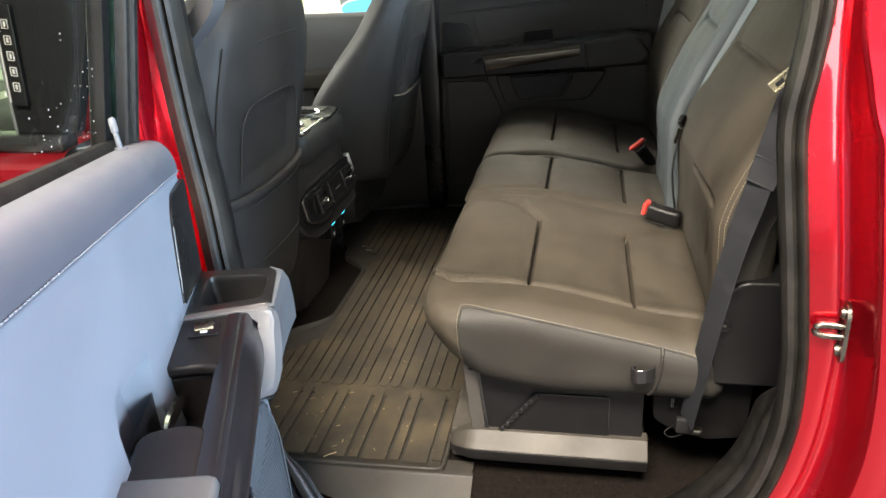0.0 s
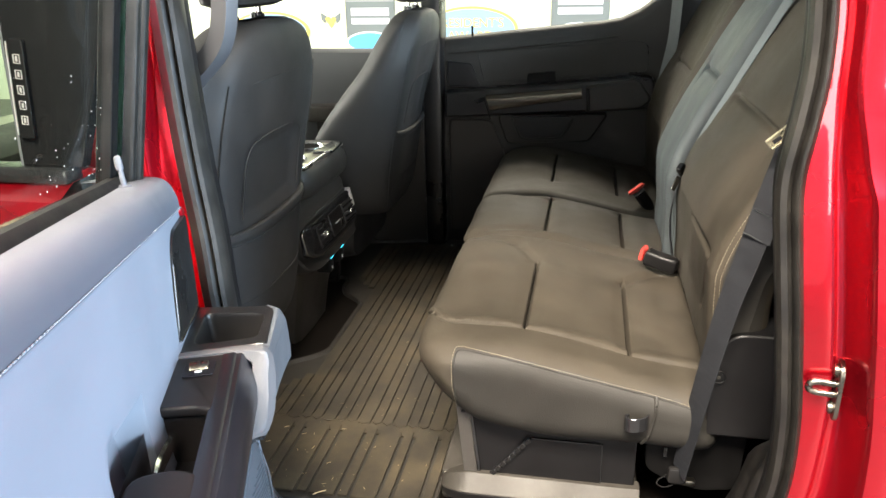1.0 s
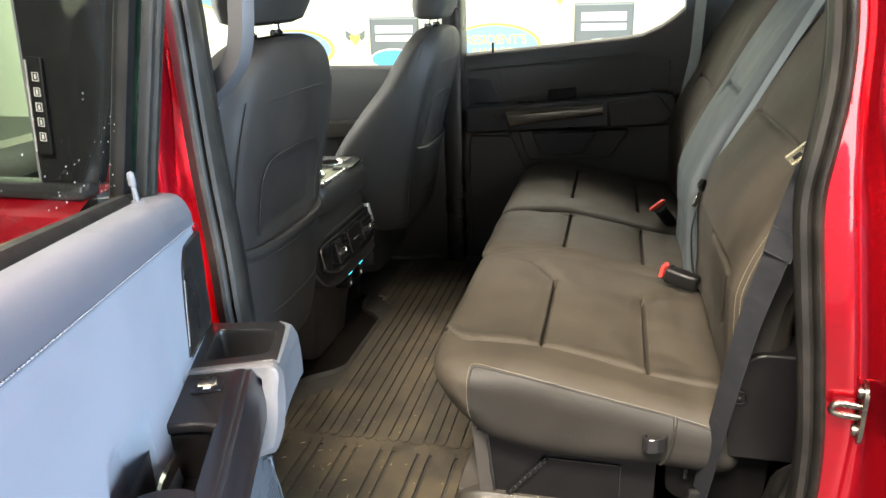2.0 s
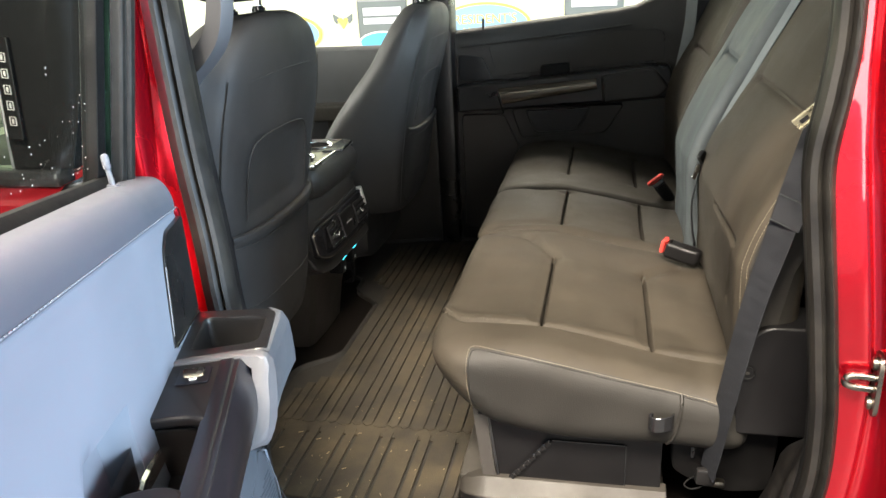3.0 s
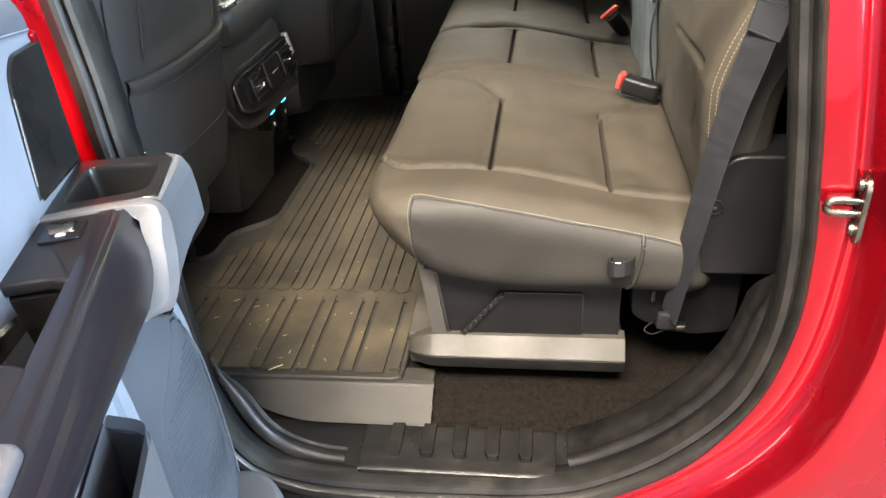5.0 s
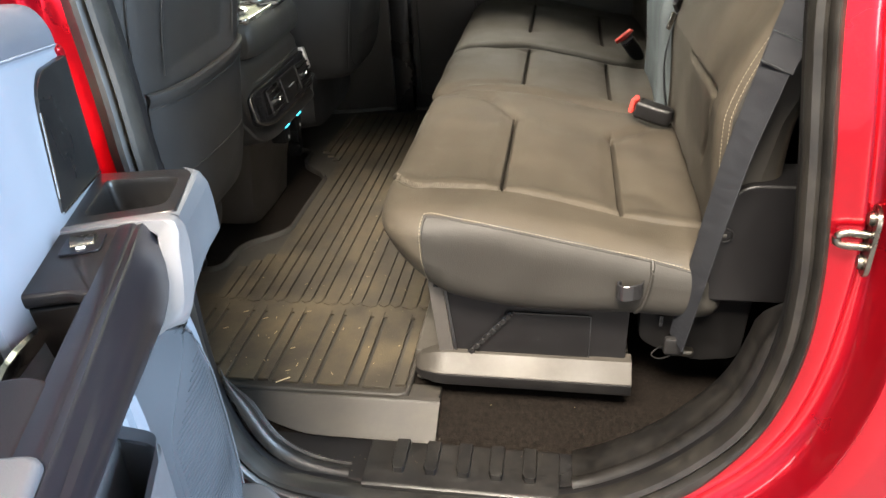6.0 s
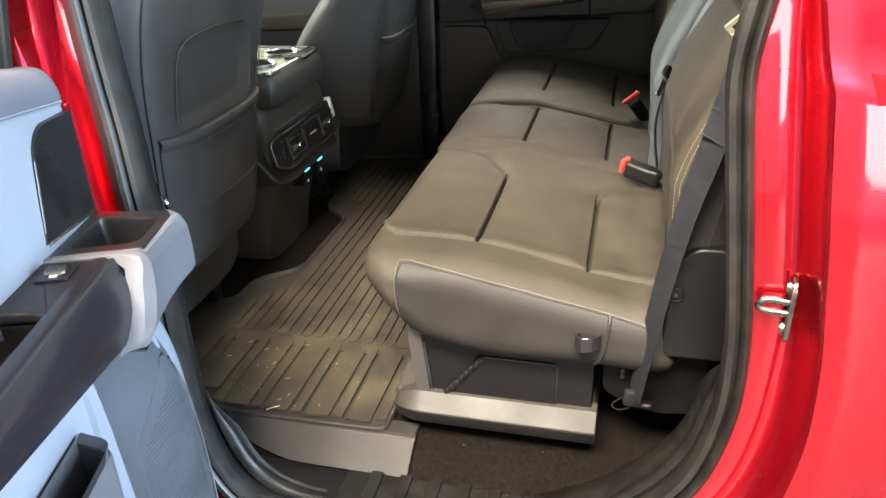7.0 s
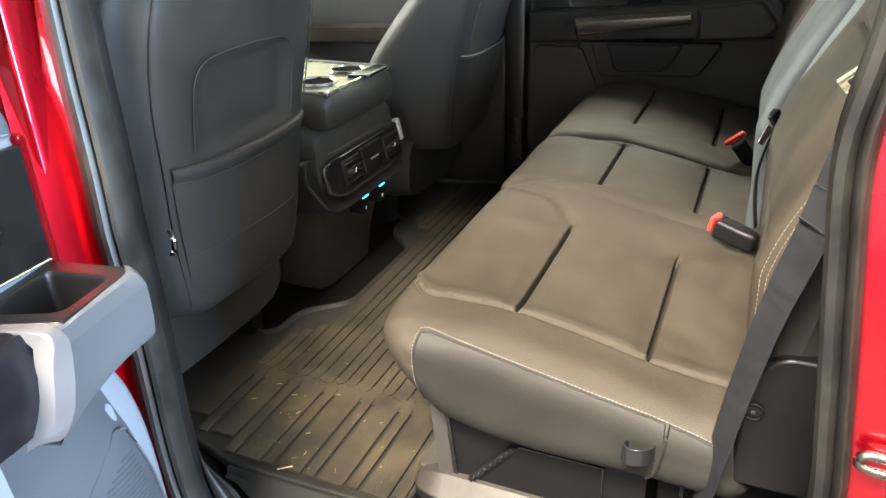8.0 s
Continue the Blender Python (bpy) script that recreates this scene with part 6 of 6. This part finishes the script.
part("pocket_rim", tube(bmesh.new(), smooth_line([(-0.022, 2.929, 0.488), (0.002, 2.929, 0.43), (0.022, 2.929, 0.405), (0.09, 2.929, 0.409), (0.15, 2.929, 0.412), (0.175, 2.929, 0.436), (0.204, 2.929, 0.494)], 4), 0.0018, 8), TRIM_DARK, pocket)
bm = bmesh.new()
prism(bm, round_poly([(-0.245, 0.05), (-0.02, 0.05), (-0.045, 0.36), (-0.095, 0.47), (-0.245, 0.47)], 0.02), "y", 2.935, 2.953, 0.006)
part("speaker_cover", bm, LINING, fd)
p = part("window_pane", grid(bmesh.new(), [[(-0.30, 3.0, 0.74), (0.52, 3.0, 0.74)], [(-0.30, 2.95, 1.17), (0.52, 2.95, 1.17)]]), TINT, fd, "clear window glass", False)
p.visible_shadow = False
inset_line = round_poly([(-0.12, 0.600), (0.436, 0.640), (0.434, 0.728), (0.40, 0.741), (-0.145, 0.705)], [0.01, 0.015, 0.02, 0.02, 0.015], 5)
part("inset_crease", tube(bmesh.new(), [(x, FY - 0.0035, z) for x, z in inset_line], 0.0011, 6, True), TRIM_DARK, fd)
part("lock_knob", tube(bmesh.new(), [(-0.165, 2.978, 0.755), (-0.165, 2.978, 0.79)], 0.004, 8), GLOSS, fd)
tagged(part("pillar_far", boxed((-0.335, 2.90, -0.02), (-0.262, 3.02, 1.17), 0.02), TRIM_DARK), "charcoal far door pillar", "", "", "structure")
shell("wall_far_quarter", (0.47, 2.96, 0.0), (0.74, 3.02, 1.17), TRIM_SOFT, "charcoal far quarter lining")
shell("wall_far_kick", (-0.75, 2.92, -0.02), (-0.325, 2.99, 0.48), LINING, "black lower trim of the far pillar", 0.02)
ff = thing("far_front_door", "closed grey front door lining with window", "car door", m=pose(-0.9, 3.0, 0.0))
part("door_lining", grid(bmesh.new(), [[(x, y, z) for x in (-1.45, -0.9, -0.5, -0.33)] for y, z in ((3.02, 0.71), (2.985, 0.712), (2.965, 0.70), (2.955, 0.62), (2.96, 0.4), (2.955, 0.0))]), TRIM_MID, ff, "grey door lining")
bm = bmesh.new()
prism(bm, round_poly([(-1.2, 0.44), (-0.45, 0.47), (-0.45, 0.53), (-1.2, 0.50)], 0.015), "y", 2.89, 2.96, 0.01)
part("armrest", bm, RAIL, ff, "beige-grey armrest")
p = part("window_pane", grid(bmesh.new(), [[(-1.4, 3.0, 0.70), (-0.33, 3.0, 0.70)], [(-1.1, 2.95, 1.17), (-0.33, 2.95, 1.17)]]), TINT, ff, "clear window glass", False)
p.visible_shadow = False
part("roof_rail", boxed((-1.0, 2.93, 1.12), (0.72, 3.04, 1.18), 0.02), TRIM_DARK, truck)
grip = smooth_line([(-0.372, 1.385, 0.812), (-0.348, 1.383, 0.836), (-0.322, 1.381, 0.858), (-0.300, 1.380, 0.884), (-0.288, 1.380, 0.92), (-0.282, 1.38, 0.97), (-0.279, 1.38, 1.03), (-0.29, 1.38, 1.09)], 6)
part("grab_handle", strap(bmesh.new(), grip, 0.032, 0.024, ((-0.6, 0.3, 0.6), (-1, 0.3, 0))), TRIM_MID, truck, "grey pillar grab handle")
part("far_rocker", boxed((-1.4, 2.96, -0.08), (0.72, 3.08, 0.03), 0.02), TRIM_DARK, truck)

# ---------------------------------------------------------------- showroom
G = -0.78
shell("ground", (-9, -5, G - 0.05), (9, 9, G), GROUND, "grey polished showroom floor")
shell("wall_north", (-9, 7.0, G), (9, 7.2, 3.6), WALL, "cream painted showroom wall")
shell("wall_south", (-9, -5.2, G), (9, -5.0, 3.6), WALL_GREY, "dark grey painted showroom wall")
shell("wall_east", (9.0, -5.0, G), (9.2, 7.0, 3.6), WALL_GREY, "dark grey painted showroom wall")
shell("wall_west", (-9.2, -5.0, G), (-9.0, 7.0, 3.6), WALL_GREY, "dark grey painted showroom wall")
shell("ceiling_showroom", (-9, -5, 3.6), (9, 7.2, 3.7), CEIL, "dark showroom ceiling")


def words(name, text, size, loc, material, parent):
    cu = bpy.data.curves.new(name, "FONT")
    cu.body, cu.size, cu.extrude, cu.align_x, cu.align_y = text, size, 0.003, "CENTER", "CENTER"
    ob = new(name, cu)
    dg = bpy.context.evaluated_depsgraph_get()
    me = bpy.data.meshes.new_from_object(ob.evaluated_get(dg))
    bpy.data.objects.remove(ob)
    me.transform(Matrix.Translation(loc) @ pose(0, 0, 0, 90, 0, 0))
    bm = bmesh.new()
    bm.from_mesh(me)
    return part(name, bm, material, parent, smooth=False)


def oval(bm, c, rx, rz, y, depth, sides=48):
    prism(bm, [(c[0] + rx * math.cos(2 * math.pi * k / sides), c[1] + rz * math.sin(2 * math.pi * k / sides)) for k in range(sides)], "y", y - depth, y)
    return bm


def award_sign(x, z):
    ob = thing("award_sign", "blue oval award sign with yellow rim on cream wall", "sign", "award signs on the wall", m=pose(x, 6.99, z))
    part("rim", oval(bmesh.new(), (x, z), 0.40, 0.185, 6.995, 0.02), YELLOW, ob, "yellow rim", False)
    part("board", oval(bmesh.new(), (x, z), 0.375, 0.165, 6.974, 0.006), BLUE, ob, "blue oval board", False)
    words("lettering", "PRESIDENT'S", 0.105, (x - 0.01, 6.966, z + 0.05), YELLOW, ob)
    words("lettering", "AWARD", 0.105, (x, 6.966, z - 0.055), YELLOW, ob)
    return ob


def name_sign(x, z):
    ob = thing("name_sign", "grey rectangular sign with pale border and bars on wall", "sign", "grey signs on the wall", m=pose(x, 6.99, z))
    part("board", boxed((x - 0.235, 6.975, z - 0.17), (x + 0.235, 6.998, z + 0.17), 0.004), SIGN_GREY, ob)
    for a, b in (((-0.235, 0.158), (0.235, 0.17)), ((-0.235, -0.17), (-0.223, 0.158)), ((0.223, -0.17), (0.235, 0.158))):
        part("border", boxed((x + a[0] + 0.006, 6.970, z + a[1] - 0.006), (x + b[0] - 0.006, 6.974, z + b[1] - 0.006)), GREY_PRINT, ob, smooth=False)
    part("text_bar", boxed((x - 0.18, 6.970, z + 0.030), (x + 0.18, 6.974, z + 0.097)), WHITE, ob, smooth=False)
    part("text_bar", boxed((x - 0.18, 6.970, z - 0.044), (x + 0.18, 6.974, z + 0.008)), WHITE, ob, smooth=False)
    return ob


def crest(x, z):
    """A small gold crest between two dark wings."""
    ob = thing("wall_crest", "small gold crest with dark wings on cream wall", "sign", "crests on the wall", m=pose(x, 6.99, z))
    bm = bmesh.new()
    prism(bm, [(x - 0.055, z + 0.02), (x, z - 0.065), (x + 0.055, z + 0.02), (x + 0.02, z + 0.035), (x, z + 0.01), (x - 0.02, z + 0.035)], "y", 6.980, 6.998)
    part("shield", bm, YELLOW, ob, "gold shield", False)
    for d in (-1, 1):
        bm = bmesh.new()
        prism(bm, [(x + d * 0.095, z + 0.07), (x + d * 0.030, z + 0.03), (x + d * 0.062, z - 0.02), (x + d * 0.090, z + 0.01)], "y", 6.984, 6.998)
        part("wing", bm, SIGN_GREY, ob, "dark wing", False)
    return ob


award_sign(-0.774, 0.508)
award_sign(-2.78, 0.41)
name_sign(0.135, 0.668)
name_sign(-1.772, 0.525)
crest(-2.16, 0.51)
crest(-0.225, 0.89)
for x, z in ((0.135, 0.466), (-1.78, 0.322)):
    ob = thing("blue_sign", "pale blue oval sign on cream wall", "sign", "blue signs on the wall", m=pose(x, 6.99, z))
    part("rim", oval(bmesh.new(), (x, z), 0.225, 0.094, 6.968, 0.010), WHITE, ob, "white rim", False)
    part("board", oval(bmesh.new(), (x, z), 0.21, 0.082, 6.957, 0.006), CYAN, ob, "bright blue oval board", False)
